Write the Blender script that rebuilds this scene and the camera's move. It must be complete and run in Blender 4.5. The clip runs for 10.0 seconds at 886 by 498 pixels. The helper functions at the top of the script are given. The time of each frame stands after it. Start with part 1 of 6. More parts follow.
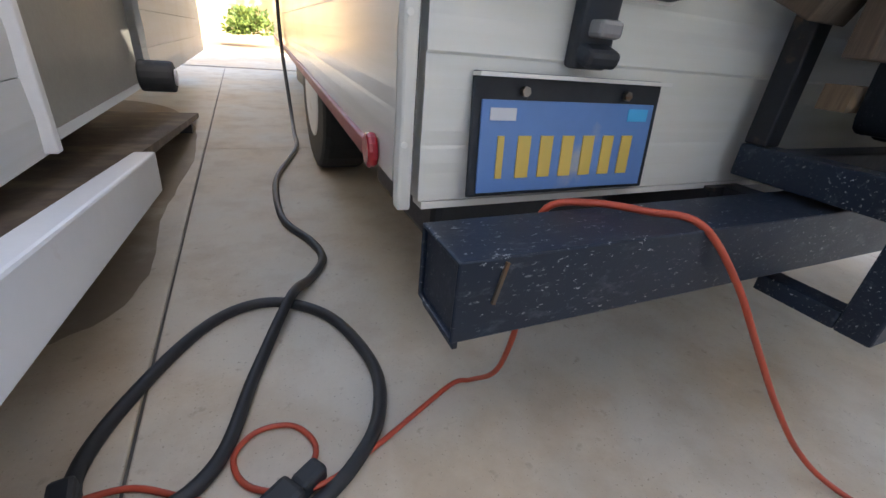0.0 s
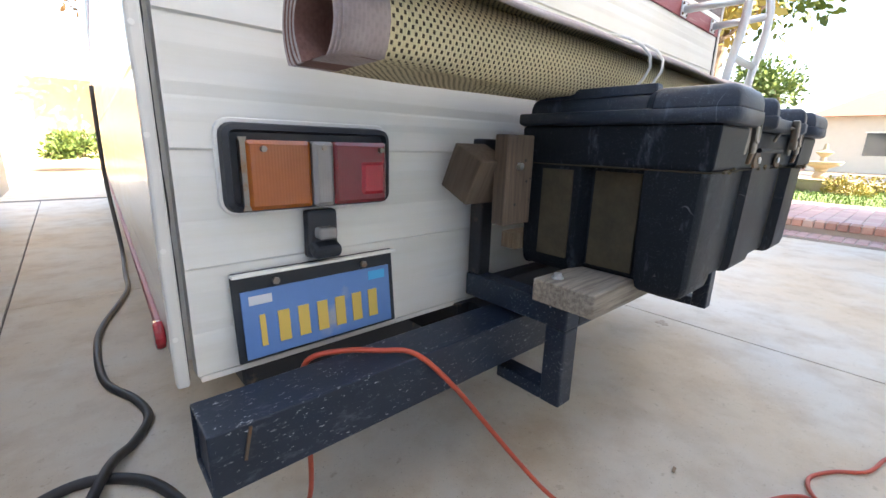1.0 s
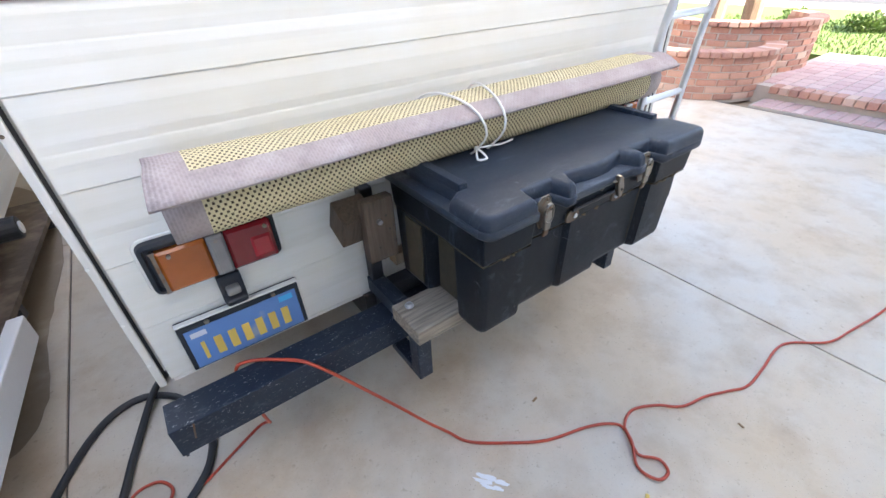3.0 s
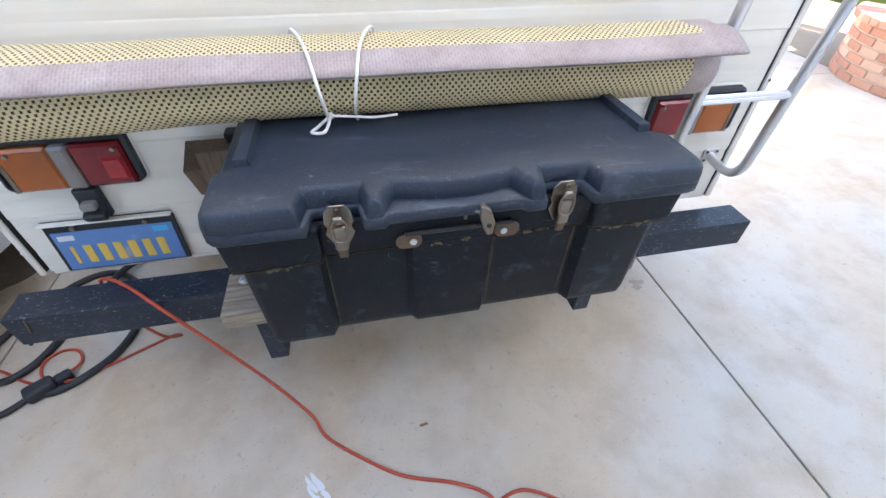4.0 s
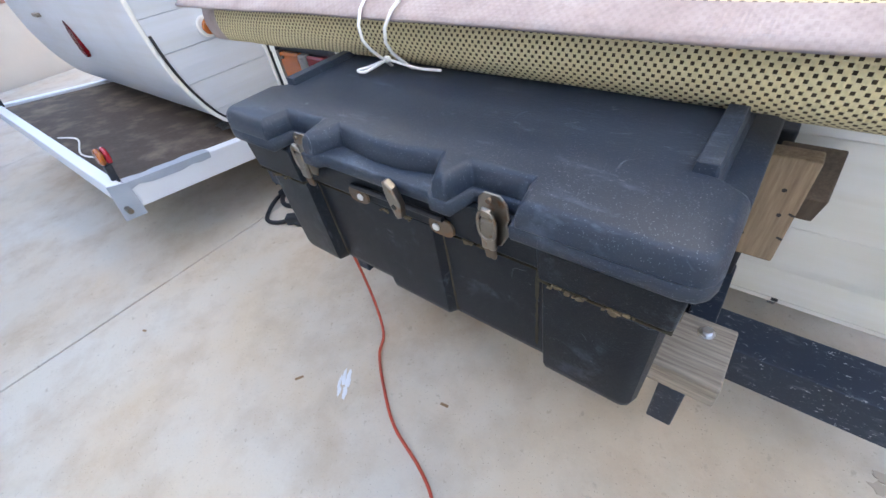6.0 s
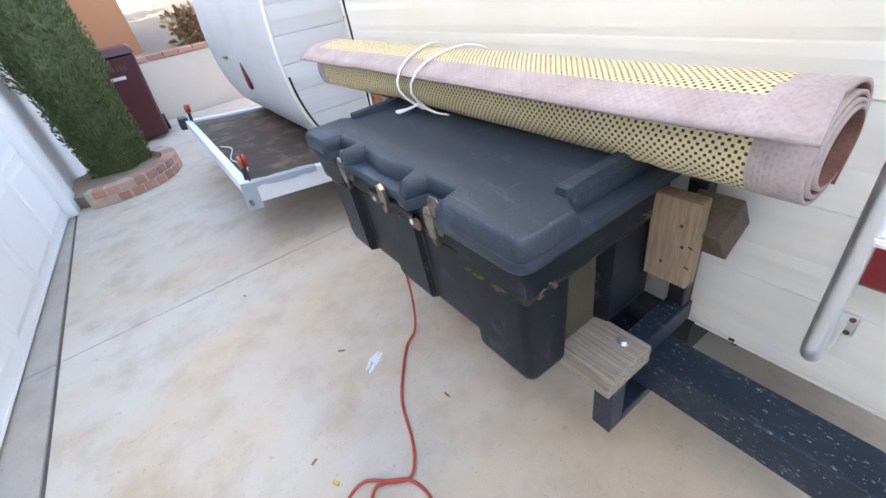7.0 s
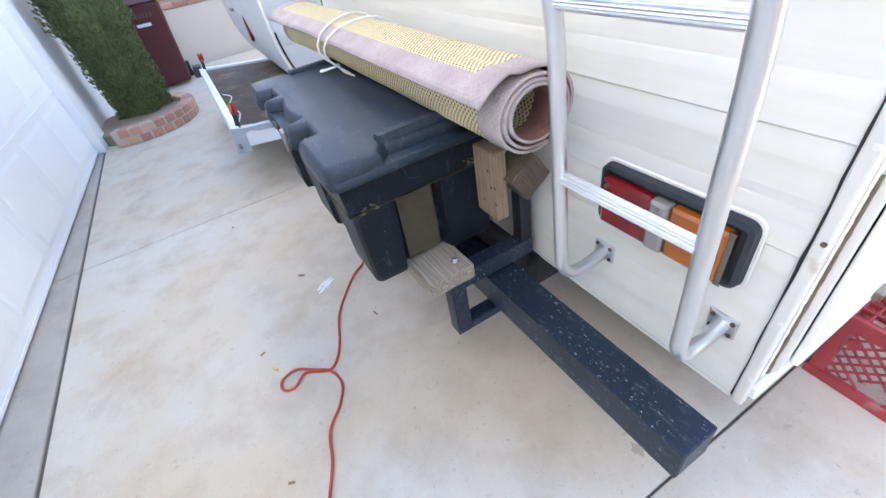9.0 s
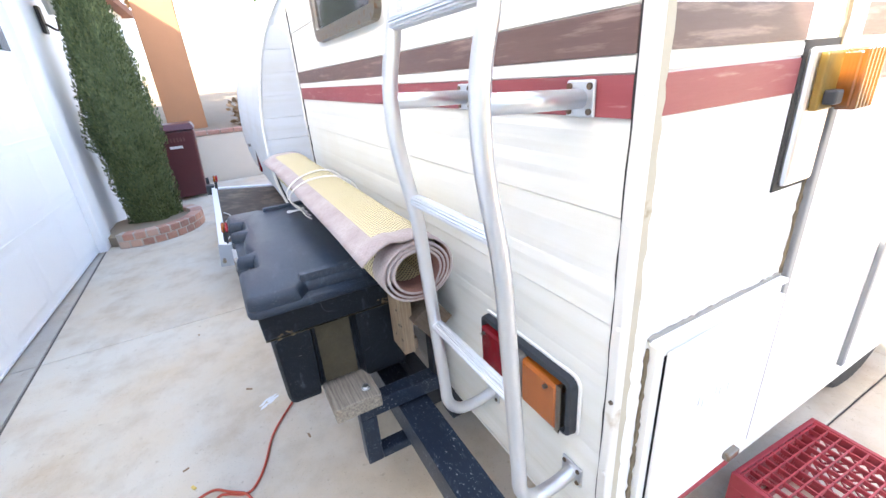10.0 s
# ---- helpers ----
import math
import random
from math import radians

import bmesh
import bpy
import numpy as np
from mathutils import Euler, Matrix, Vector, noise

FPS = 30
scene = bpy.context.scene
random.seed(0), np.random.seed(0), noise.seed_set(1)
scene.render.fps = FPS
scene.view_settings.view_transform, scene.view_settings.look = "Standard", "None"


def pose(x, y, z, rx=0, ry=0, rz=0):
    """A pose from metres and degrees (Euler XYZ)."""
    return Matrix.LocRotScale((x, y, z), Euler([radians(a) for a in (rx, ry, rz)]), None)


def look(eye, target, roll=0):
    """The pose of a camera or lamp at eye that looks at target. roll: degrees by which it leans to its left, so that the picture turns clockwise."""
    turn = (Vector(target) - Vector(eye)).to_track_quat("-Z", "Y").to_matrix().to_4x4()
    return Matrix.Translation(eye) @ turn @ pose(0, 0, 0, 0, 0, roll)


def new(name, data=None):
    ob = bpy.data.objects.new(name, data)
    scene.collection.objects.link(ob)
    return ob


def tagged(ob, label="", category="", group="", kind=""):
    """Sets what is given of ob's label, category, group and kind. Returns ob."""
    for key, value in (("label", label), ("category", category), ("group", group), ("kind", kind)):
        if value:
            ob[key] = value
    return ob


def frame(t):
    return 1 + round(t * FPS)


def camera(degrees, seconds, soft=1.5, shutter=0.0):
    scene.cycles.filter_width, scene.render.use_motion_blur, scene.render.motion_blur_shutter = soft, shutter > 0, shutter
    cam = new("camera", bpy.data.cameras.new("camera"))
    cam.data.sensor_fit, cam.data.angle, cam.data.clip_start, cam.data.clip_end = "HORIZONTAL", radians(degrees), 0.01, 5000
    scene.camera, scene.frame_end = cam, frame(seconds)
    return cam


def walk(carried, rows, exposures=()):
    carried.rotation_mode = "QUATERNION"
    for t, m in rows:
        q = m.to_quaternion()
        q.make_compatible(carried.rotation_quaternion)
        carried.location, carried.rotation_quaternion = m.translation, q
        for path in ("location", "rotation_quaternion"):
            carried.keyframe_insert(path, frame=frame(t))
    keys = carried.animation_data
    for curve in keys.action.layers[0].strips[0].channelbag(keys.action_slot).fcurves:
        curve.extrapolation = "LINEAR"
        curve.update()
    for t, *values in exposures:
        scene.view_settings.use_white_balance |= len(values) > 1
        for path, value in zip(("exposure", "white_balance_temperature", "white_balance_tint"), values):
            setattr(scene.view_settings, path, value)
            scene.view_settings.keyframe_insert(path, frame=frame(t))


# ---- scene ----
cam = camera(93.3, 10.0)
PATH = [
    (0, (-0.176, -0.512, 0.667), (0.604, 1.095, -0.233), 5.6),
    (0.5, (-0.169, -0.745, 0.756), (0.697, 0.899, 0.014), 0.1),
    (1, (-0.092, -0.754, 0.859), (1.2, 0.694, 0.375), 1.6),
    (1.5, (-0.025, -0.775, 1.105), (1.396, 0.491, 0.49), -0.2),
    (2, (-0.102, -0.943, 1.348), (1.201, 0.265, 0.43), 0.6),
    (2.5, (-0.049, -0.956, 1.388), (1.147, 0.226, 0.305), -1.0),
    (3, (0.212, -1.082, 1.398), (1.159, 0.269, 0.268), -2.2),
    (3.2, (0.337, -1.136, 1.415), (1.179, 0.171, 0.157), 0.3),
    (4.3, (1.158, -1.079, 1.336), (1.154, 0.405, -0.005), 0.1),
    (4.5, (1.254, -1.071, 1.362), (1.006, 0.394, 0.023), -1.0),
    (5, (1.424, -0.945, 1.322), (0.835, 0.399, -0.037), -6.6),
    (5.5, (1.457, -0.873, 1.251), (0.568, 0.245, -0.148), -8.3),
    (5.7, (1.466, -0.872, 1.245), (0.52, 0.237, -0.123), -9.2),
    (6.8, (1.93, -0.904, 1.314), (0.57, -0.071, 0.106), -11.4),
    (7, (1.932, -0.864, 1.309), (0.504, -0.042, 0.175), -11.3),
    (7.5, (1.889, -0.735, 1.286), (0.515, 0.034, 0.053), -7.9),
    (8, (1.913, -0.706, 1.296), (0.528, -0.058, 0.007), -6.7),
    (8.5, (2.118, -0.699, 1.325), (0.683, -0.049, 0.093), -9.3),
    (9, (2.386, -0.671, 1.347), (0.966, -0.04, 0.088), -11.2),
    (9.5, (2.497, -0.52, 1.312), (1.055, 0.134, 0.091), -7.6),
    (10, (2.617, -0.512, 1.447), (0.973, 0.323, 0.672), -4.7),
]
EXPOSURES = [(0, 2.44, 6950, 11), (1.0, 2.76, 6950, 11), (1.5, 2.82, 6800, 11), (2.0, 2.88, 6550, 11), (2.5, 2.80, 6550, 11), (3.0, 2.77, 6550, 11), (4.5, 2.78, 6450, 11), (5.5, 2.93, 6520, 11), (7.5, 2.98, 6720, 11), (9.0, 2.97, 6430, 11), (10, 3.04, 6560, 11)]
walk(cam, [(t, look(eye, target, roll)) for t, eye, target, roll in PATH], EXPOSURES)

# ---- world, sun and exposure ----
world = bpy.data.worlds.new("sky")
scene.world = world
world.use_nodes = True
wn = world.node_tree.nodes
sky = wn.new("ShaderNodeTexSky")
sky.sky_type = "NISHITA"
sky.sun_disc = False
SUN_EL, SUN_AZ = radians(36), radians(162)
sky.sun_elevation, sky.sun_rotation = SUN_EL, SUN_AZ
sky.air_density, sky.dust_density, sky.ozone_density = 1.0, 2.6, 1.0
world.node_tree.links.new(sky.outputs[0], wn["Background"].inputs[0])
wn["Background"].inputs[1].default_value = 0.15
sun_data = bpy.data.lights.new("sun", "SUN")
sun_data.energy, sun_data.angle, sun_data.color = 4.2, radians(0.55), (1.0, 0.94, 0.84)
sun = new("sun", sun_data)
sun_dir = Vector((math.sin(SUN_AZ) * math.cos(SUN_EL), math.cos(SUN_AZ) * math.cos(SUN_EL), math.sin(SUN_EL)))
sun.matrix_world = look(sun_dir * 40, (0, 0, 0))


# ---- materials ----
def base_mat(name):
    m = bpy.data.materials.new(name)
    m.use_nodes = True
    nt = m.node_tree
    return m, nt, nt.nodes["Principled BSDF"]


def ramp(nt, fac, stops):
    r = nt.nodes.new("ShaderNodeValToRGB")
    el = r.color_ramp.elements
    while len(el) < len(stops):
        el.new(0.5)
    for e, (p, c) in zip(el, stops):
        e.position = p
        e.color = (*c, 1) if len(c) == 3 else c
    nt.links.new(fac, r.inputs[0])
    return r.outputs[0]


def noise_tex(nt, scale, detail=4.0, rough=0.55, stretch=None, coord="Object"):
    tc = nt.nodes.new("ShaderNodeTexCoord")
    n = nt.nodes.new("ShaderNodeTexNoise")
    n.inputs["Scale"].default_value = scale
    n.inputs["Detail"].default_value = detail
    n.inputs["Roughness"].default_value = rough
    src = tc.outputs[coord]
    if stretch:
        mp = nt.nodes.new("ShaderNodeMapping")
        mp.inputs["Scale"].default_value = stretch
        nt.links.new(src, mp.inputs[0])
        src = mp.outputs[0]
    nt.links.new(src, n.inputs["Vector"])
    return n.outputs["Fac"]


def mixc(nt, fac, a, b, mode="MIX"):
    m = nt.nodes.new("ShaderNodeMix")
    m.data_type, m.blend_type = "RGBA", mode
    for sock, v in ((0, fac), (6, a), (7, b)):
        if hasattr(v, "is_output"):
            nt.links.new(v, m.inputs[sock])
        elif sock == 0:
            m.inputs[0].default_value = v
        else:
            m.inputs[sock].default_value = (*v, 1)
    return m.outputs[2]


def mth(nt, op, a, b=0.0, c=0.0):
    m = nt.nodes.new("ShaderNodeMath")
    m.operation = op
    for n, v in enumerate((a, b, c)):
        if hasattr(v, "is_output"):
            nt.links.new(v, m.inputs[n])
        else:
            m.inputs[n].default_value = v
    return m.outputs[0]


def bump(nt, bsdf, height, strength=0.3, dist=0.002):
    b = nt.nodes.new("ShaderNodeBump")
    b.inputs["Strength"].default_value, b.inputs["Distance"].default_value = strength, dist
    nt.links.new(height, b.inputs["Height"])
    nt.links.new(b.outputs[0], bsdf.inputs["Normal"])


def simple(name, col, rough=0.5, metal=0.0, var=0.12, scale=6.0, fine=60.0, bumps=0.15, dirt=None, dirt_at=0.62, stretch=None, spread=0.1):
    """Paint, plastic, metal and the like: two scales of variation, optional dirt and fine relief."""
    m, nt, bs = base_mat(name)
    big = noise_tex(nt, scale, 5, 0.6, stretch)
    small = noise_tex(nt, fine, 3, 0.6, stretch)
    dark = tuple(c * (1 - var) for c in col)
    lite = tuple(min(1, c * (1 + var)) for c in col)
    c = mixc(nt, big, dark, lite)
    c = mixc(nt, mth(nt, "MULTIPLY", small, 0.35), c, dark)
    if dirt:
        f = ramp(nt, big, [(dirt_at, (0, 0, 0)), (min(1, dirt_at + spread), (1, 1, 1))])
        g = mth(nt, "MULTIPLY", f, mth(nt, "MULTIPLY", small, 1.4))
        c = mixc(nt, g, c, dirt)
    nt.links.new(c, bs.inputs["Base Color"])
    nt.links.new(mth(nt, "MULTIPLY_ADD", small, 0.2, rough - 0.1), bs.inputs["Roughness"])
    bs.inputs["Metallic"].default_value = metal
    if bumps:
        bump(nt, bs, small, bumps, 0.001)
    return m


def siding_mat(name, col, grime):
    """Sheet siding: long level streaks of ageing and dust."""
    m, nt, bs = base_mat(name)
    streak = noise_tex(nt, 3.0, 6, 0.65, (0.35, 0.35, 9.0))
    blot = noise_tex(nt, 2.2, 4, 0.6)
    fine = noise_tex(nt, 140, 2, 0.5, (0.12, 0.12, 1.0))
    c = mixc(nt, ramp(nt, streak, [(0.38, (0, 0, 0)), (0.72, (1, 1, 1))]), col, tuple(x * y for x, y in zip(col, (0.93, 0.92, 0.87))))
    c = mixc(nt, mth(nt, "MULTIPLY", ramp(nt, blot, [(0.5, (0, 0, 0)), (0.8, (1, 1, 1))]), 0.45), c, grime)
    nt.links.new(c, bs.inputs["Base Color"])
    bs.inputs["Roughness"].default_value = 0.42
    bump(nt, bs, fine, 0.12, 0.001)
    return m


def wood_mat(name, lite, dark, grain=(1.2, 16, 16)):
    m, nt, bs = base_mat(name)
    g = noise_tex(nt, 9, 6, 0.65, grain)
    b = noise_tex(nt, 7, 3, 0.6)
    c = mixc(nt, ramp(nt, g, [(0.3, (0, 0, 0)), (0.7, (1, 1, 1))]), dark, lite)
    c = mixc(nt, mth(nt, "MULTIPLY", b, 0.5), c, tuple(x * 0.6 for x in lite))
    nt.links.new(c, bs.inputs["Base Color"])
    bs.inputs["Roughness"].default_value = 0.8
    bump(nt, bs, g, 0.5, 0.002)
    return m


def concrete_mat(name, col, warm, dark):
    m, nt, bs = base_mat(name)
    big = noise_tex(nt, 0.9, 6, 0.62)
    mid = noise_tex(nt, 4.5, 5, 0.6)
    fine = noise_tex(nt, 90, 4, 0.7)
    spots = noise_tex(nt, 26, 3, 0.6)
    c = mixc(nt, ramp(nt, big, [(0.40, (0, 0, 0)), (0.62, (1, 1, 1))]), col, warm)
    c = mixc(nt, mth(nt, "MULTIPLY", ramp(nt, mid, [(0.47, (0, 0, 0)), (0.70, (1, 1, 1))]), 0.60), c, dark)
    c = mixc(nt, mth(nt, "MULTIPLY", ramp(nt, spots, [(0.64, (0, 0, 0)), (0.72, (1, 1, 1))]), 0.5), c, tuple(x * 0.55 for x in warm))
    blot = noise_tex(nt, 1.7, 7, 0.72)
    c = mixc(nt, mth(nt, "MULTIPLY", ramp(nt, blot, [(0.54, (0, 0, 0)), (0.70, (1, 1, 1))]), 0.45), c, tuple(x * y for x, y in zip(dark, (1.0, 0.88, 0.76))))
    pit = noise_tex(nt, 160, 2, 0.5)
    c = mixc(nt, mth(nt, "MULTIPLY", ramp(nt, pit, [(0.66, (0, 0, 0)), (0.72, (1, 1, 1))]), 0.5), c, tuple(x * 0.4 for x in dark))
    c = mixc(nt, mth(nt, "MULTIPLY", fine, 0.22), c, tuple(x * 0.6 for x in col))
    nt.links.new(c, bs.inputs["Base Color"])
    bs.inputs["Roughness"].default_value = 0.82
    bump(nt, bs, fine, 0.25, 0.002)
    return m


def lens_mat(name, col):
    m, nt, bs = base_mat(name)
    tc = nt.nodes.new("ShaderNodeTexCoord")
    w = nt.nodes.new("ShaderNodeTexWave")
    w.inputs["Scale"].default_value = 60
    nt.links.new(tc.outputs["Object"], w.inputs[0])
    d = noise_tex(nt, 18, 4, 0.6)
    nt.links.new(mixc(nt, d, tuple(x * 0.65 for x in col), col), bs.inputs["Base Color"])
    bs.inputs["Roughness"].default_value = 0.25
    bs.inputs["Coat Weight"].default_value = 0.4
    bump(nt, bs, w.outputs["Fac"], 0.15, 0.001)
    return m


def rug_mat(name, length, border, felt=((0.375, 0.302, 0.28), (0.485, 0.42, 0.395))):
    """Flat-woven mat on its own u (along the roll) and v (from the outer edge inwards), in metres:
    a coarse open basket weave with a felt binding along its edges."""
    m, nt, bs = base_mat(name)
    uv = nt.nodes.new("ShaderNodeUVMap")
    uv.uv_map = "uv"
    sp = nt.nodes.new("ShaderNodeSeparateXYZ")
    nt.links.new(uv.outputs[0], sp.inputs[0])
    u, v = sp.outputs[0], sp.outputs[1]
    pu, pv = 0.0128, 0.0072
    row = mth(nt, "FLOOR", mth(nt, "DIVIDE", v, pv))
    shift = mth(nt, "MULTIPLY", mth(nt, "PINGPONG", row, 1.0), 0.5)
    fu = mth(nt, "FRACT", mth(nt, "ADD", mth(nt, "DIVIDE", u, pu), shift))
    fv = mth(nt, "FRACT", mth(nt, "DIVIDE", v, pv))
    du = mth(nt, "ABSOLUTE", mth(nt, "SUBTRACT", fu, 0.5))
    dv = mth(nt, "ABSOLUTE", mth(nt, "SUBTRACT", fv, 0.5))
    hole = mth(nt, "MULTIPLY", mth(nt, "LESS_THAN", du, 0.185), mth(nt, "LESS_THAN", dv, 0.34))
    strand = mth(nt, "ADD", mth(nt, "SINE", mth(nt, "MULTIPLY", mth(nt, "DIVIDE", u, pu / 2), 6.2832)),
                 mth(nt, "MULTIPLY", mth(nt, "SINE", mth(nt, "MULTIPLY", mth(nt, "DIVIDE", v, pv), 6.2832)), 0.7))
    n1 = noise_tex(nt, 7, 4, 0.6)
    n2 = noise_tex(nt, 220, 2, 0.6)
    weave = mixc(nt, n1, (0.61, 0.53, 0.30), (0.75, 0.675, 0.45))
    weave = mixc(nt, mth(nt, "MULTIPLY", n2, 0.45), weave, (0.50, 0.37, 0.14))
    weave = mixc(nt, hole, weave, (0.060, 0.040, 0.018))
    b1 = noise_tex(nt, 10, 5, 0.65)
    edge = mixc(nt, ramp(nt, b1, [(0.35, (0, 0, 0)), (0.7, (1, 1, 1))]), *felt)
    edge = mixc(nt, mth(nt, "MULTIPLY", n2, 0.4), edge, tuple(x * 0.72 for x in felt[0]))
    edge = mixc(nt, mth(nt, "MULTIPLY", hole, 0.20), edge, tuple(x * 0.6 for x in felt[0]))
    spot = noise_tex(nt, 45, 4, 0.7)
    edge = mixc(nt, mth(nt, "MULTIPLY", ramp(nt, spot, [(0.50, (0, 0, 0)), (0.66, (1, 1, 1))]), 0.35), edge, tuple(x * 0.62 for x in felt[0]))
    isb = mth(nt, "MAXIMUM", mth(nt, "LESS_THAN", v, border),
              mth(nt, "MAXIMUM", mth(nt, "LESS_THAN", u, 0.066), mth(nt, "GREATER_THAN", u, length - 0.066)))
    nt.links.new(mixc(nt, isb, weave, edge), bs.inputs["Base Color"])
    bs.inputs["Roughness"].default_value = 0.85
    keep = mth(nt, "SUBTRACT", 1.0, isb)
    h = mth(nt, "MULTIPLY", keep, mth(nt, "SUBTRACT", mth(nt, "MULTIPLY", strand, 0.25), hole))
    h = mth(nt, "ADD", h, mth(nt, "MULTIPLY", mth(nt, "MULTIPLY", isb, strand), 0.10))
    h = mth(nt, "ADD", h, mth(nt, "MULTIPLY", n2, 0.3))
    bump(nt, bs, h, 0.8, 0.0022)
    return m


def brick_mat(name, tones, dust):
    m, nt, bs = base_mat(name)
    oi = nt.nodes.new("ShaderNodeObjectInfo")
    c = ramp(nt, oi.outputs["Random"], tones)
    n = noise_tex(nt, 30, 5, 0.65)
    nt.links.new(mixc(nt, mth(nt, "MULTIPLY", n, 0.6), c, dust), bs.inputs["Base Color"])
    bs.inputs["Roughness"].default_value = 0.88
    bump(nt, bs, n, 0.5, 0.004)
    return m


def leaf_mat(name, a, b):
    m, nt, bs = base_mat(name)
    g = nt.nodes.new("ShaderNodeNewGeometry")
    c = ramp(nt, g.outputs["Random Per Island"], [(0.0, a), (1.0, b)])
    n = noise_tex(nt, 3, 3, 0.6)
    nt.links.new(mixc(nt, mth(nt, "MULTIPLY", n, 0.5), c, tuple(x * 0.45 for x in a)), bs.inputs["Base Color"])
    bs.inputs["Roughness"].default_value = 0.65
    return m


M_SIDING = siding_mat("siding_cream", (0.72, 0.71, 0.655), (0.61, 0.55, 0.42))
M_SIDE = siding_mat("siding_white", (0.82, 0.81, 0.78), (0.72, 0.66, 0.55))
M_RED = simple("stripe_red", (0.27, 0.055, 0.06), 0.45, var=0.15, scale=18, fine=120, bumps=0.3, dirt=(0.42, 0.24, 0.22), dirt_at=0.58, stretch=(0.3, 0.3, 3))
M_BROWN = simple("stripe_brown", (0.13, 0.075, 0.062), 0.45, var=0.3, scale=16, fine=120, bumps=0.3, dirt=(0.27, 0.19, 0.16), dirt_at=0.54, stretch=(0.3, 0.3, 3))
M_TRIM = simple("trim_white", (0.76, 0.74, 0.68), 0.4, var=0.06, dirt=(0.45, 0.36, 0.20), dirt_at=0.66)
M_EDGE = simple("aged_moulding", (0.66, 0.64, 0.58), 0.45, var=0.08, scale=9, fine=60, dirt=(0.34, 0.25, 0.13), dirt_at=0.60)
M_ALU = simple("aluminium", (0.70, 0.71, 0.72), 0.34, metal=0.9, var=0.1, scale=14, fine=150, bumps=0.1, dirt=(0.30, 0.28, 0.25), dirt_at=0.68)
M_STEEL = simple("plated_steel", (0.27, 0.24, 0.20), 0.33, metal=1.0, var=0.2, scale=40, fine=200, bumps=0.1, dirt=(0.25, 0.13, 0.06), dirt_at=0.55)
M_RUST = simple("rusty_steel", (0.15, 0.11, 0.075), 0.55, metal=0.5, var=0.4, scale=40, fine=160, bumps=0.3, dirt=(0.17, 0.085, 0.04), dirt_at=0.5)
M_GAP = simple("sealant_black", (0.03, 0.027, 0.024), 0.8, var=0.4, bumps=0.3)
M_DIRT = simple("brown_sealant", (0.16, 0.12, 0.07), 0.9, var=0.5, scale=30, fine=150, bumps=0.4)
M_FRAME = simple("black_frame_paint", (0.012, 0.013, 0.017), 0.5, var=0.5, scale=12, fine=90, bumps=0.4, dirt=(0.20, 0.13, 0.08), dirt_at=0.62)
M_CORD = simple("orange_cord", (0.44, 0.062, 0.028), 0.45, var=0.15, bumps=0.05)
M_CABLE = simple("black_cable", (0.022, 0.023, 0.026), 0.5, var=0.3, bumps=0.1)
M_STRING = simple("white_string", (0.74, 0.72, 0.67), 0.8, var=0.1, fine=300, bumps=0.4)
M_AMBER = lens_mat("lens_amber", (0.42, 0.11, 0.014))
M_LRED = lens_mat("lens_red", (0.22, 0.006, 0.011))
M_LRED2 = lens_mat("lens_red_bright", (0.46, 0.014, 0.026))
M_CLEAR = lens_mat("lens_grey", (0.30, 0.28, 0.26))
M_RUBBER = simple("black_rubber", (0.022, 0.025, 0.03), 0.55, var=0.35, dirt=(0.2, 0.2, 0.19), dirt_at=0.62)
M_PLATE = simple("plate_blue", (0.11, 0.23, 0.50), 0.4, var=0.15, dirt=(0.35, 0.36, 0.38), dirt_at=0.62, bumps=0.1)
M_YELLOW = simple("plate_yellow", (0.66, 0.46, 0.10), 0.45, var=0.12, bumps=0.05)
M_STICK = simple("sticker_white", (0.65, 0.66, 0.68), 0.5, var=0.1, bumps=0.05)
M_STICK2 = simple("sticker_cyan", (0.06, 0.42, 0.72), 0.5, var=0.1, bumps=0.05)
M_WOOD = wood_mat("weathered_wood", (0.42, 0.36, 0.28), (0.10, 0.075, 0.052), (0.8, 14, 14))
M_WOODD = wood_mat("dark_wood", (0.15, 0.11, 0.075), (0.055, 0.036, 0.024), (16, 16, 1.2))
M_WOODB = wood_mat("brown_wood", (0.33, 0.25, 0.16), (0.16, 0.10, 0.06), (16, 16, 1.2))
M_CONC = concrete_mat("concrete", (0.61, 0.565, 0.485), (0.60, 0.485, 0.345), (0.42, 0.325, 0.225))
M_CONC2 = concrete_mat("concrete_apron", (0.44, 0.41, 0.36), (0.46, 0.40, 0.33), (0.32, 0.28, 0.24))
M_JOINT = simple("joint_fill", (0.12, 0.105, 0.09), 0.9, var=0.4)
M_EARTH = simple("earth", (0.30, 0.23, 0.16), 0.95, var=0.35, scale=0.6, fine=14, bumps=0.5)
M_WHITE = simple("white_enamel", (0.74, 0.76, 0.79), 0.4, var=0.06, scale=5, fine=50, bumps=0.12, dirt=(0.42, 0.33, 0.24), dirt_at=0.66)
M_CAMPER = siding_mat("camper_white", (0.62, 0.64, 0.67), (0.46, 0.42, 0.37))
M_LEFT = siding_mat("siding_dull", (0.64, 0.62, 0.56), (0.50, 0.44, 0.34))
M_STRIP = simple("weathered_aluminium", (0.22, 0.225, 0.235), 0.5, metal=0.2, var=0.12, scale=10, fine=120, bumps=0.15, dirt=(0.22, 0.20, 0.17), dirt_at=0.64)
M_AMBER2 = lens_mat("lens_old_amber", (0.15, 0.048, 0.006))
M_PALE = simple("pale_wall", (0.82, 0.79, 0.72), 0.9, var=0.06, scale=3, fine=60, bumps=0.4)
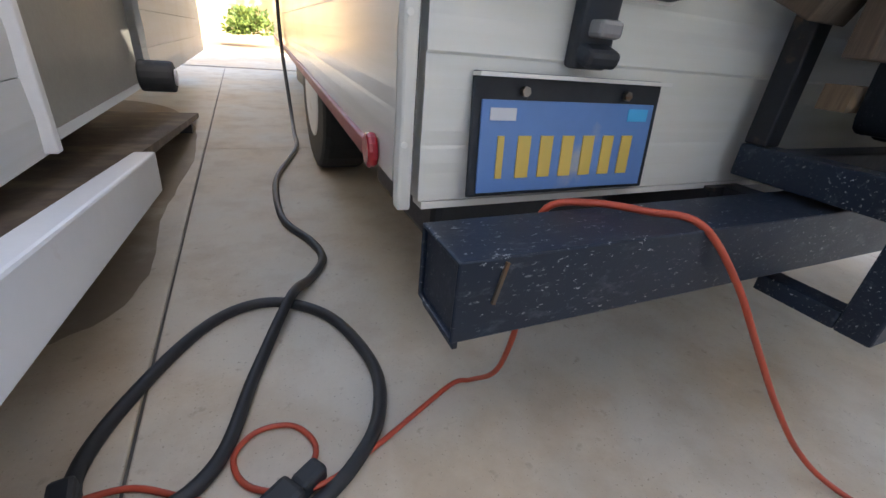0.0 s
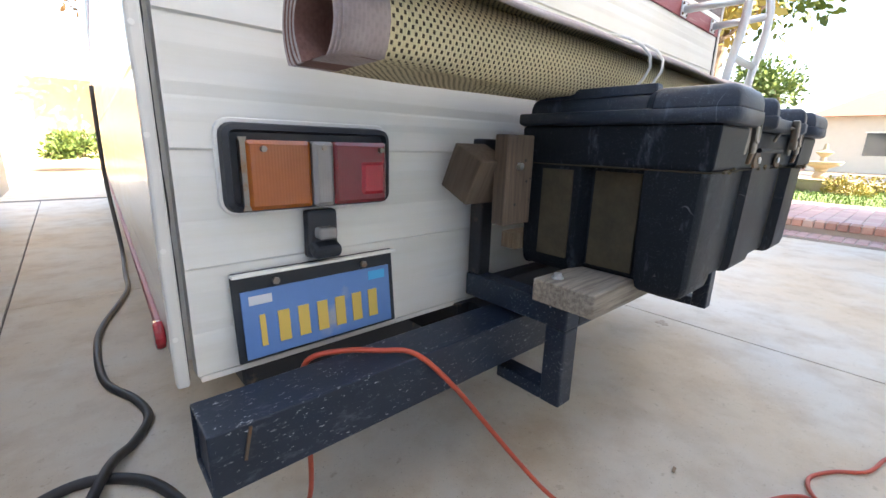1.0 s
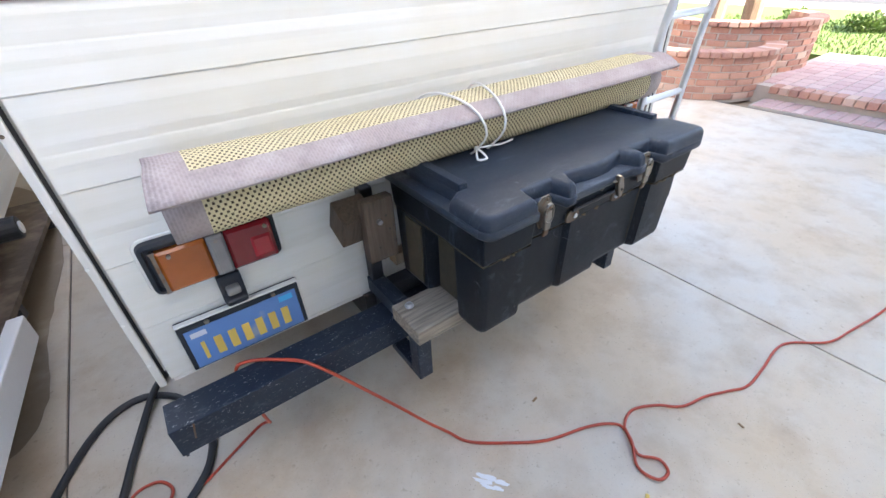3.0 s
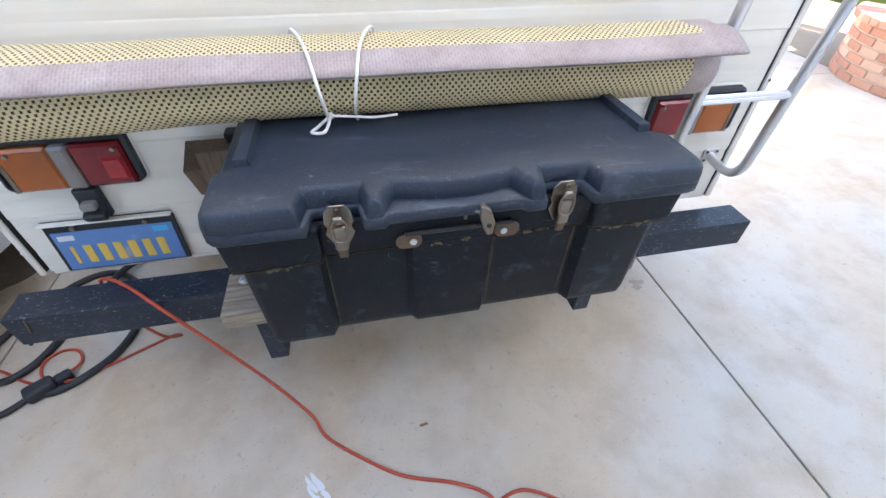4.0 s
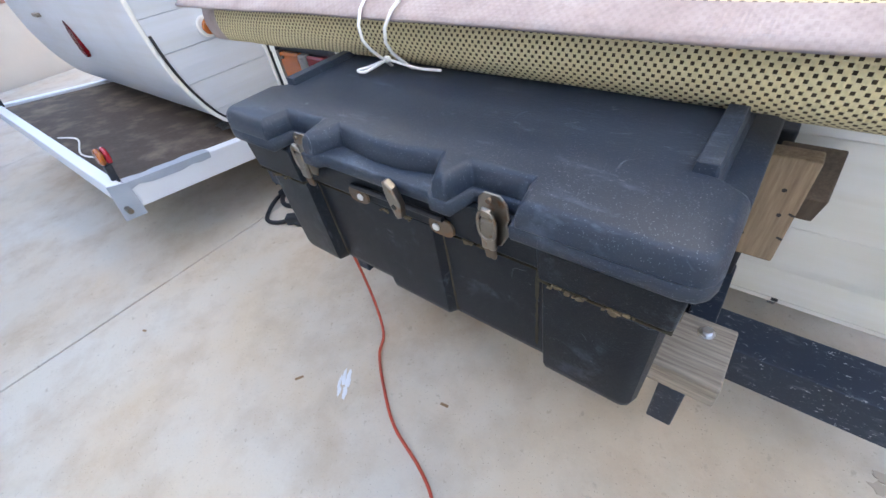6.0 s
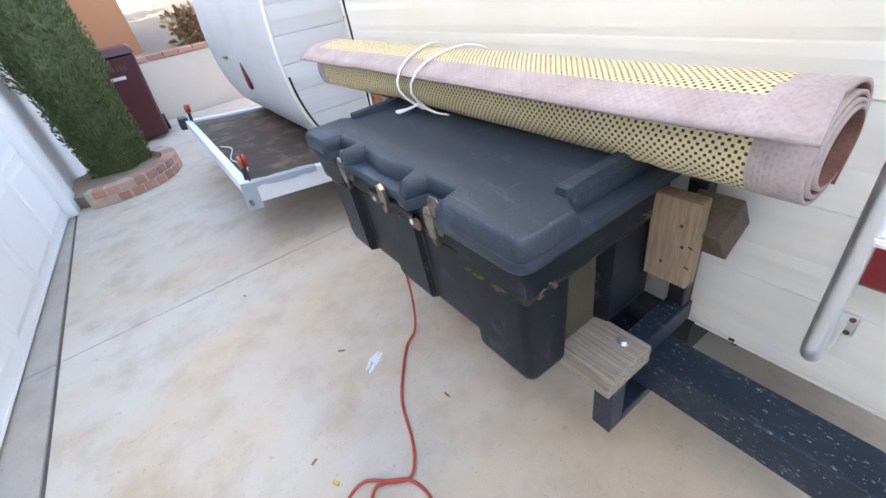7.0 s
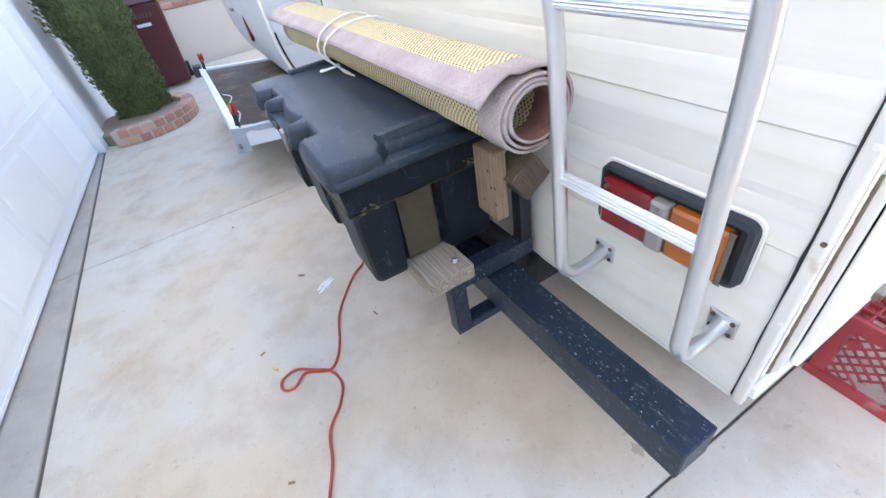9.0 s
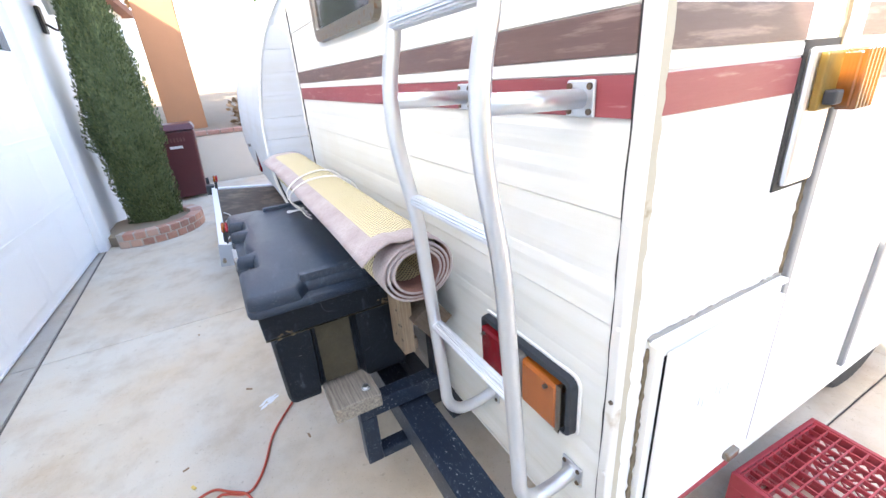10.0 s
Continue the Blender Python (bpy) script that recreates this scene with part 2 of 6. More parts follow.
M_LEFT.node_tree.nodes["Principled BSDF"].inputs["Roughness"].default_value = 0.2
M_BANK = simple("sunlit_earth_bank", (0.55, 0.40, 0.24), 0.95, var=0.3, scale=1.2, fine=20, bumps=0.5)
M_GREYP = simple("grey_panel", (0.30, 0.30, 0.28), 0.5, var=0.15, bumps=0.1)
M_TAPE = simple("grey_tape", (0.36, 0.40, 0.45), 0.4, var=0.15, bumps=0.3)
M_DECK = simple("stained_plywood", (0.085, 0.062, 0.045), 0.8, var=0.7, scale=6, fine=55, bumps=0.5, dirt=(0.21, 0.16, 0.115), dirt_at=0.50, spread=0.22)
M_TYRE = simple("tyre_rubber", (0.02, 0.02, 0.02), 0.7, var=0.4)
M_GARAGE = simple("garage_white", (0.80, 0.81, 0.83), 0.5, var=0.04, scale=3, fine=40, bumps=0.12)
M_STUCCO = simple("stucco", (0.62, 0.55, 0.46), 0.9, var=0.08, scale=4, fine=70, bumps=0.6)
M_TERRA = simple("terracotta_stucco", (0.46, 0.22, 0.11), 0.9, var=0.1, scale=3, fine=60, bumps=0.6)
M_ROOF = simple("roof_tile", (0.30, 0.14, 0.09), 0.85, var=0.25, scale=5)
M_MAROON = simple("maroon_plastic", (0.085, 0.018, 0.022), 0.42, var=0.15, bumps=0.1)
M_CRATE = simple("red_crate_plastic", (0.34, 0.040, 0.050), 0.45, var=0.15, scale=9, fine=80, bumps=0.12, dirt=(0.38, 0.2, 0.2), dirt_at=0.62)
M_BRICK = brick_mat("brick", [(0.0, (0.27, 0.10, 0.065)), (0.4, (0.42, 0.17, 0.11)), (0.75, (0.47, 0.24, 0.16)), (1.0, (0.54, 0.40, 0.32))], (0.50, 0.38, 0.32))
M_PAVER = brick_mat("paver", [(0.0, (0.40, 0.24, 0.22)), (0.5, (0.48, 0.31, 0.29)), (1.0, (0.53, 0.39, 0.36))], (0.55, 0.44, 0.42))
M_MORTAR = simple("mortar", (0.46, 0.40, 0.34), 0.9, var=0.15, fine=60, bumps=0.4)
M_BARK = wood_mat("bark", (0.30, 0.21, 0.14), (0.12, 0.08, 0.05), (10, 10, 1.5))
M_JUNIPER = leaf_mat("juniper_green", (0.060, 0.090, 0.032), (0.19, 0.22, 0.080))
M_LEAF = leaf_mat("leaf_green", (0.05, 0.10, 0.02), (0.20, 0.26, 0.05))
M_LEAFY = leaf_mat("leaf_yellow", (0.24, 0.20, 0.03), (0.42, 0.30, 0.06))
M_DRY = leaf_mat("dry_leaf", (0.22, 0.12, 0.05), (0.40, 0.25, 0.12))
M_GRASS = leaf_mat("grass", (0.09, 0.15, 0.025), (0.20, 0.28, 0.06))
M_LAWN = simple("lawn", (0.12, 0.18, 0.04), 0.9, var=0.3, scale=2, fine=30, bumps=0.5)
M_STONE = simple("cast_stone", (0.40, 0.32, 0.22), 0.85, var=0.2, scale=6, bumps=0.4)
M_ROAD = simple("asphalt", (0.06, 0.06, 0.062), 0.9, var=0.2, scale=2, fine=60, bumps=0.4)
M_LANTERN = simple("lantern_iron", (0.04, 0.035, 0.03), 0.5, metal=0.6, var=0.3)
M_FROST = simple("lantern_glass", (0.6, 0.58, 0.5), 0.3, var=0.1, bumps=0.0)
M_WINDOW, _nt, _b = base_mat("dark_window_glass")
_b.inputs["Base Color"].default_value = (0.05, 0.055, 0.06, 1)
_b.inputs["Roughness"].default_value = 0.06
_b.inputs["Specular IOR Level"].default_value = 0.8
M_INSIDE = simple("dark_inside", (0.02, 0.02, 0.02), 0.9, var=0.3)


def enamel():
    """Blue-black enamel, chalky in places, nicked and scratched through to pale primer."""
    m, nt, bs = base_mat("black_enamel")
    big = noise_tex(nt, 6, 5, 0.6)
    nick = noise_tex(nt, 180, 5, 0.68, (0.5, 1, 1))
    patch = noise_tex(nt, 15, 4, 0.6)
    scr = noise_tex(nt, 34, 7, 0.72, (0.5, 1.3, 1.3))
    c = mixc(nt, big, (0.006, 0.011, 0.021), (0.018, 0.028, 0.046))
    c = mixc(nt, mth(nt, "MULTIPLY", ramp(nt, scr, [(0.56, (0, 0, 0)), (0.70, (1, 1, 1))]), 0.30), c, (0.20, 0.21, 0.23))
    c = mixc(nt, mth(nt, "MULTIPLY", ramp(nt, nick, [(0.61, (0, 0, 0)), (0.66, (1, 1, 1))]), ramp(nt, patch, [(0.40, (0.10, 0.10, 0.10)), (0.60, (1, 1, 1))])), c, (0.42, 0.43, 0.43))
    nt.links.new(c, bs.inputs["Base Color"])
    nt.links.new(mth(nt, "MULTIPLY_ADD", big, 0.35, 0.22), bs.inputs["Roughness"])
    bs.inputs["Specular IOR Level"].default_value = 0.35
    bump(nt, bs, nick, 0.25, 0.001)
    return m


def box_plastic(name, dust, smears, lo, hi, gloss):
    """Dark blue-black moulded polyethylene with pale dust specks, wiped smears and mud in the hollows."""
    m, nt, bs = base_mat(name)
    big = noise_tex(nt, 5, 5, 0.6)
    speck = noise_tex(nt, 520, 2, 0.5)
    clump = noise_tex(nt, 14, 4, 0.65)
    smear = noise_tex(nt, 9, 6, 0.7, (1, 3, 1))
    fine = noise_tex(nt, 330, 3, 0.6)
    c = mixc(nt, big, lo, hi)
    c = mixc(nt, mth(nt, "MULTIPLY", ramp(nt, speck, [(0.655, (0, 0, 0)), (0.70, (1, 1, 1))]), mth(nt, "MULTIPLY", ramp(nt, clump, [(0.36, (0.55, 0.55, 0.55)), (0.62, (1, 1, 1))]), dust)), c, (0.42, 0.45, 0.49))
    c = mixc(nt, mth(nt, "MULTIPLY", ramp(nt, smear, [(0.58, (0, 0, 0)), (0.72, (1, 1, 1))]), smears), c, (0.22, 0.27, 0.34))
    line = mth(nt, "ABSOLUTE", mth(nt, "SUBTRACT", noise_tex(nt, 7, 2, 0.4), 0.5))
    worn = ramp(nt, noise_tex(nt, 11, 3, 0.6), [(0.56, (0, 0, 0)), (0.66, (1, 1, 1))])
    c = mixc(nt, mth(nt, "MULTIPLY", mth(nt, "MULTIPLY", mth(nt, "LESS_THAN", line, 0.0022), worn), smears), c, (0.34, 0.37, 0.42))
    fleck = noise_tex(nt, 120, 5, 0.7, (0.6, 0.6, 1))
    c = mixc(nt, mth(nt, "MULTIPLY", mth(nt, "MULTIPLY", ramp(nt, fleck, [(0.63, (0, 0, 0)), (0.69, (1, 1, 1))]), ramp(nt, clump, [(0.50, (0, 0, 0)), (0.62, (1, 1, 1))])), 0.4), c, (0.32, 0.33, 0.35))
    nt.links.new(c, bs.inputs["Base Color"])
    nt.links.new(mth(nt, "MULTIPLY_ADD", big, 0.25, 0.30), bs.inputs["Roughness"])
    bs.inputs["Specular IOR Level"].default_value = gloss
    bump(nt, bs, fine, 0.45, 0.0012)
    return m


# One plastic: body darker as the shaded side, lid lighter for its sky reflection.
M_BOX_SHADED = box_plastic("box_plastic", 0.20, 0.22, (0.0035, 0.0055, 0.0085), (0.0075, 0.0105, 0.015), 0.20)
M_LID_SKYLIT = box_plastic("lid_plastic_skylit", 0.36, 0.24, (0.011, 0.0175, 0.029), (0.022, 0.033, 0.051), 0.40)
M_BLACK = enamel()
M_CRUST = simple("mud_crust", (0.15, 0.115, 0.065), 0.95, var=0.4, scale=40, fine=200, bumps=0.6)
M_MUD = simple("dried_mud", (0.062, 0.050, 0.028), 0.9, var=0.5, scale=20, fine=120, bumps=0.5)


# ---- mesh helpers ----
def part(name, bm, material, parent=None, label="", smooth=False, bevel=0.0, segs=2):
    me = bpy.data.meshes.new(name)
    bmesh.ops.recalc_face_normals(bm, faces=bm.faces)
    bm.to_mesh(me)
    bm.free()
    if smooth:
        for p in me.polygons:
            p.use_smooth = True
    me.materials.append(material)
    ob = new(name, me)
    if parent:
        ob.parent = parent
    if label:
        ob["label"] = label
    if bevel:
        bv = ob.modifiers.new("bevel", "BEVEL")
        bv.width, bv.segments, bv.limit_method, bv.angle_limit = bevel, segs, "ANGLE", radians(32)
        bv.harden_normals = smooth
    return ob


def thing(name, label, category, group="", kind="", at=(0, 0, 0)):
    ob = new(name)
    ob.empty_display_size = 0.1
    ob.location = at
    return tagged(ob, label, category, group, kind)


def box(x0, x1, y0, y1, z0, z1, bm=None):
    bm = bm or bmesh.new()
    v = [bm.verts.new(p) for p in ((x0, y0, z0), (x1, y0, z0), (x1, y1, z0), (x0, y1, z0), (x0, y0, z1), (x1, y0, z1), (x1, y1, z1), (x0, y1, z1))]
    for f in ((0, 3, 2, 1), (4, 5, 6, 7), (0, 1, 5, 4), (1, 2, 6, 5), (2, 3, 7, 6), (3, 0, 4, 7)):
        bm.faces.new([v[i] for i in f])
    return bm


def obox(m, sx, sy, sz, bm=None):
    """A box of that size centred at the pose m."""
    bm = bm or bmesh.new()
    n0 = len(bm.verts)
    box(-sx / 2, sx / 2, -sy / 2, sy / 2, -sz / 2, sz / 2, bm)
    bm.verts.ensure_lookup_table()
    for v in bm.verts[n0:]:
        v.co = m @ v.co
    return bm


def loft(rings, bm=None, cap=True, closed=True):
    """Joins rings of equally many points."""
    bm = bm or bmesh.new()
    rows = [[bm.verts.new(p) for p in r] for r in rings]
    n = len(rows[0])
    for a, b in zip(rows, rows[1:]):
        for i in range(n if closed else n - 1):
            j = (i + 1) % n
            bm.faces.new((a[i], a[j], b[j], b[i]))
    if cap:
        bm.faces.new(rows[0][::-1])
        bm.faces.new(rows[-1])
    return bm


def smooth_path(pts, per=6, loop=False):
    p = [Vector(q) for q in pts]
    out = []
    n = len(p)
    for i in range(n if loop else n - 1):
        a, b, c, d = (p[(i - 1) % n], p[i], p[(i + 1) % n], p[(i + 2) % n]) if loop else (p[max(i - 1, 0)], p[i], p[i + 1], p[min(i + 2, n - 1)])
        for k in range(per):
            t = k / per
            out.append(0.5 * (2 * b + (c - a) * t + (2 * a - 5 * b + 4 * c - d) * t * t + (3 * b - a - 3 * c + d) * t ** 3))
    if not loop:
        out.append(p[-1])
    return out


def sweep(pts, r, segs=10, bm=None, loop=False, profile=None):
    bm = bm or bmesh.new()
    n = len(pts)
    up = Vector((0.02, 0.03, 1)).normalized()
    rings = []
    for i, p in enumerate(pts):
        a = pts[(i - 1) % n] if loop or i else p
        b = pts[(i + 1) % n] if loop or i < n - 1 else p
        t = (b - a).normalized()
        s = t.cross(up)
        s = s.normalized() if s.length > 0.05 else t.cross(Vector((1, 0, 0))).normalized()
        if rings:
            s = (last - t * last.dot(t)).normalized()
        last = s
        w = s.cross(t)
        prof = profile or [(r * math.cos(2 * math.pi * k / segs), r * math.sin(2 * math.pi * k / segs)) for k in range(segs)]
        rings.append([p + s * x + w * y for x, y in prof])
    if loop:
        rings.append(rings[0])
    loft(rings, bm, cap=not loop)
    if loop:
        bmesh.ops.remove_doubles(bm, verts=bm.verts, dist=1e-5)
    return bm


def cyl(a, b, r, segs=16, bm=None, r2=None):
    a, b = Vector(a), Vector(b)
    t = (b - a).normalized()
    s = t.orthogonal().normalized()
    w = t.cross(s)
    r2 = r if r2 is None else r2
    ring = lambda c, q: [c + q * (s * math.cos(2 * math.pi * k / segs) + w * math.sin(2 * math.pi * k / segs)) for k in range(segs)]
    return loft([ring(a, r), ring(b, r2)], bm)


def extrude_outline(pts, levels, bm=None):
    """Lofts an outline in x and y through levels (z, inset towards the middle)."""
    cx = sum(p[0] for p in pts) / len(pts)
    n = len(pts)
    rings = []
    for z, inset in levels:
        ring = []
        for i, (x, y) in enumerate(pts):
            ax, ay = pts[i - 1]
            bx, by = pts[(i + 1) % n]
            e1, e2 = Vector((x - ax, y - ay)), Vector((bx - x, by - y))
            n1, n2 = Vector((-e1.y, e1.x)).normalized(), Vector((-e2.y, e2.x)).normalized()
            k = n1 + n2
            k = k / max(0.6, k.length_squared / 2) if k.length > 1e-6 else n1
            ring.append((x + k.x * inset, y + k.y * inset, z))
        rings.append(ring)
    return loft(rings, bm)


def round_rect(x0, x1, y0, y1, r, k=4):
    out = []
    for cx, cy, a0 in ((x1 - r, y0 + r, -90), (x1 - r, y1 - r, 0), (x0 + r, y1 - r, 90), (x0 + r, y0 + r, 180)):
        for i in range(k + 1):
            a = radians(a0 + 90 * i / k)
            out.append((cx + r * math.cos(a), cy + r * math.sin(a)))
    return out


def mesh_from(name, verts, faces, material, parent=None, smooth=False):
    me = bpy.data.meshes.new(name)
    me.from_pydata(verts, [], faces)
    me.materials.append(material)
    if smooth:
        for p in me.polygons:
            p.use_smooth = True
    ob = new(name, me)
    if parent:
        ob.parent = parent
    return ob

# ---- ground, driveway and house front ----
ground = part("ground", box(-150, 150, -150, 150, -0.30, -0.06), M_EARTH)
tagged(ground, "bare brown earth around the paved driveway", "ground", kind="structure")
drive = part("driveway", box(-6.0, 5.6, -2.2, 7.0, -0.059, -0.010), M_JOINT)
tagged(drive, "pale concrete driveway with dark control joints", "driveway", kind="structure")
G = 0.0038
for name, xs, ys, mat in (
    ("slab", (-5.6, -3.0, -0.42, 2.185, 5.55), (-1.765, 2.13, 6.8), M_CONC),
    ("apron_slab", (-2.9, -0.42, 2.185, 5.55), (-2.19, -1.775), M_CONC2),
):
    for a, b in zip(xs, xs[1:]):
        for c, d in zip(ys, ys[1:]):
            part(name, box(a + G, b - G, c + G, d - G, -0.05, 0.0), mat, drive, bevel=0.004)

# garage front: jamb, sectional door with raised panels, header, wall and roof
GY = -1.86
house = thing("house", "white garage front with a sectional door and stucco walls", "house", kind="structure")
# Wall and roof run on unseen past x 5.75 to shade the brick landing.
part("wall", box(-2.62, 8.9, -9.0, -2.41, -0.05, 3.0), M_STUCCO, house, "beige stucco wall, extended unseen past the garage front")
part("jamb", box(-2.93, -2.62, -2.4, GY, 0, 2.36), M_GARAGE, house, "white painted door jamb", bevel=0.006)
part("jamb", box(2.75, 3.0, -2.4, GY, 0, 2.36), M_GARAGE, house, bevel=0.006)
part("header", box(-2.93, 5.75, -2.4, GY + 0.02, 2.36, 3.0), M_GARAGE, house, "white painted header", bevel=0.006)
part("front_wall", box(3.0, 5.75, -2.3, GY, 0, 2.36), M_GARAGE, house, "white painted wall", bevel=0.006)
part("side_wall", box(-9.0, -2.935, -9.0, -1.90, -0.05, 3.0), M_GARAGE, house, "white painted side wall")
part("roof", box(-9.4, 9.4, -9.4, -1.72, 3.0, 3.14), M_ROOF, house, "unseen red roof edge, extended to shade the landing")
part("roof_slope", loft([[(-9.4, -1.75, 3.14), (9.4, -1.75, 3.14), (9.4, -9.4, 3.14), (-9.4, -9.4, 3.14)], [(-6, -5.2, 4.1), (3, -5.2, 4.1), (3, -5.6, 4.1), (-6, -5.6, 4.1)]]), M_ROOF, house)
door = tagged(part("garage_door", box(-2.62, 2.75, -2.07, GY - 0.075, 0.01, 2.36), M_GARAGE), "white sectional garage door with raised panels", "garage door", kind="structure")
NP, NR = 8, 4
pw, ph = 5.37 / NP, 2.33 / NR
for r in range(NR):
    part("rail", box(-2.62, 2.75, GY - 0.072, GY - 0.066, 0.02 + r * ph, 0.035 + r * ph), M_GARAGE, door)
    for c in range(NP):
        x0, z0 = -2.62 + c * pw + 0.05, 0.03 + r * ph + 0.06
        if r == NR - 1:
            part("pane", box(x0, x0 + pw - 0.1, GY - 0.076, GY - 0.068, z0 + 0.05, z0 + ph - 0.13), M_WINDOW, door, "dark glass pane")
            continue
        bm = loft([[(x0, GY - 0.073, z0), (x0 + pw - 0.1, GY - 0.073, z0), (x0 + pw - 0.1, GY - 0.073, z0 + ph - 0.12), (x0, GY - 0.073, z0 + ph - 0.12)],
                   [(x0 + 0.03, GY - 0.068, z0 + 0.03), (x0 + pw - 0.13, GY - 0.068, z0 + 0.03), (x0 + pw - 0.13, GY - 0.068, z0 + ph - 0.15), (x0 + 0.03, GY - 0.068, z0 + ph - 0.15)]])
        part("panel", bm, M_GARAGE, door)
for o in (house, door):
    o.matrix_world = pose(-2.9, -1.735, 0, 0, 0, -2.4) @ pose(2.9, 1.86, 0)
lamp = thing("wall_lantern", "black iron wall lantern with frosted glass", "lantern", at=(0, 0, 0))
LX, LY, LZ = -3.55, -1.60, 2.42
part("backplate", box(LX - 0.05, LX + 0.05, LY - 0.145, LY - 0.11, LZ - 0.30, LZ - 0.05), M_LANTERN, lamp, bevel=0.005)
part("arm", sweep(smooth_path([(LX, LY - 0.12, LZ - 0.2), (LX, LY - 0.02, LZ - 0.27), (LX, LY, LZ - 0.15)]), 0.012), M_LANTERN, lamp)
part("glass", cyl((LX, LY, LZ - 0.13), (LX, LY, LZ + 0.1), 0.055, 6, r2=0.085), M_FROST, lamp, "frosted glass body")
part("cap", cyl((LX, LY, LZ + 0.1), (LX, LY, LZ + 0.22), 0.11, 6, r2=0.015), M_LANTERN, lamp)

# ---- motorhome ----
RW, RB, RTOP, RLEN = 2.235, 0.462, 2.75, 6.2
rv = thing("motorhome", "old cream motorhome with horizontal siding and maroon stripes", "motorhome")


def lap(z0, z1, step=0.0955, deep=0.0038):
    """Profile (out, z) of lapped sheet siding, from z0 up to z1."""
    out = []
    z, n = z0, 0
    while z < z1 - 1e-6:
        t = min(step, z1 - z)
        seam = 1.0 if n % 2 == 0 else 0.45
        out += [(deep * seam, z), (deep * 0.9 * seam, z + 0.006), (deep * 0.5, z + t * 0.40), (deep * 0.62, z + t * 0.55), (deep * 0.32, z + t * 0.75), (deep * 0.12, z + t * (0.96 if n % 2 else 0.80))]
        n += 1
        z += step
    return out + [(0.0, z1)]


STR0, STR1, STR2, STR3 = 1.368, 1.427, 1.450, 1.508
prof = lap(RB, STR0) + [(0.001, STR3)] + [(d, z) for d, z in lap(STR3 + 0.002, RTOP)]
bm = loft([[(x, -d, z) for d, z in prof] + [(x, 0.03, RTOP), (x, 0.03, RB)] for x in (0.025, RW - 0.0190)])
part("rear_wall", bm, M_SIDING, rv, "cream lapped rear siding")
for nm, z0, z1, mt, lb in (("stripe", STR0, STR1, M_RED, "maroon stripe"), ("stripe", STR1, STR2, M_TRIM, "cream stripe"), ("stripe", STR2, STR3, M_BROWN, "faded brown stripe")):
    part(nm, box(0.026, RW - 0.0195, -0.006, 0.02, z0 + 0.001, z1 - 0.001), mt, rv, lb, bevel=0.001)
    part(nm, box(RW - 0.02, RW + 0.003, 0.014, 0.371, z0 + 0.002, z1 - 0.002), mt, rv, lb, bevel=0.001)
    part(nm, box(RW - 0.02, RW + 0.003, 0.561, RLEN, z0 + 0.002, z1 - 0.002), mt, rv, lb, bevel=0.001)
    part(nm, box(-0.003, 0.02, 0.03, RLEN, z0 + 0.002, z1 - 0.002), mt, rv, lb, bevel=0.001)
part("bottom_edge", box(0.03, RW - 0.0192, -0.004, 0.03, RB - 0.012, RB - 0.002), M_TRIM, rv)
prof_s = lap(RB + 0.02, RTOP, 0.12, 0.003)
part("side_wall", loft([[(-d, y, z) for d, z in prof_s] + [(0.03, y, RTOP), (0.03, y, RB + 0.02)] for y in (0.03, RLEN)]), M_LEFT, rv, "dull white side siding")
part("side_wall", box(RW - 0.028, RW, 0.014, RLEN, RB + 0.03, RTOP), M_SIDE, rv, "white side panel")
part("front_wall", box(0.30, RW - 0.03, RLEN - 0.05, RLEN, RB, RTOP), M_SIDE, rv)
part("roof", loft([[(0, 0, z), (RW, 0, z), (RW, RLEN, z), (0.26, RLEN, z)] for z in (RTOP + 0.002, RTOP + 0.06)]), M_TRIM, rv, bevel=0.02)
part("floor", loft([[(0.035, 0.04, z), (RW - 0.035, 0.04, z), (RW - 0.035, RLEN - 0.06, z), (0.30, RLEN - 0.06, z)] for z in (RB + 0.022, RB + 0.06)]), M_INSIDE, rv, "dark underside")
# corner mouldings with a torn black gap and screws
for x0, x1, yy in ((RW - 0.015, RW + 0.006, 1), (-0.006, 0.012, -1)):
    bm = bmesh.new()
    rng = random.Random(4)
    rows = []
    z = RB - 0.01
    while z < RTOP:
        w = rng.uniform(-0.0015, 0.0015)
        rows.append([(x0 + w, -0.010, z), (x1, -0.010 + w, z), (x1, 0.013, z), (x0 + w, 0.013, z)])
        z += 0.06
    part("corner_moulding", loft(rows), M_EDGE, rv, "cream corner moulding with old screws", bevel=0.004)
    gx = x0 - 0.003 if yy > 0 else x1 + 0.001
    rows = []
    z = RB
    while z < RTOP:
        w = rng.uniform(0.0, 0.003) * (rng.random() < 0.75) if yy > 0 else -rng.uniform(0.0012, 0.0042)
        rows.append([(gx - w * (yy > 0), -0.0055, z), (gx + 0.0032 + w * (yy < 0), -0.0055, z), (gx + 0.0032, 0.02, z), (gx - w * (yy > 0), 0.02, z)])
        z += 0.035
    part("sealant", loft(rows), M_GAP, rv, "cracked black sealant")
    z = RB + 0.08
    while z < 2.2:
        px = (x0 + x1) / 2 + 0.004 * yy
        part("screw", cyl((px, -0.009, z), (px, -0.0125, z), 0.0042, 10), M_TRIM if rng.random() < 0.8 else M_RUST, rv)
        z += 0.165 + rng.uniform(-0.02, 0.02)
rng = random.Random(8)
rows = []
z = RB - 0.01
while z < RTOP:
    w = rng.uniform(-0.003, 0.003)
    rows.append([(RW - 0.002, 0.012, z), (RW + 0.0035, 0.012, z), (RW + 0.0035, 0.030 + w, z), (RW - 0.002, 0.032 + w, z)])
    z += 0.02
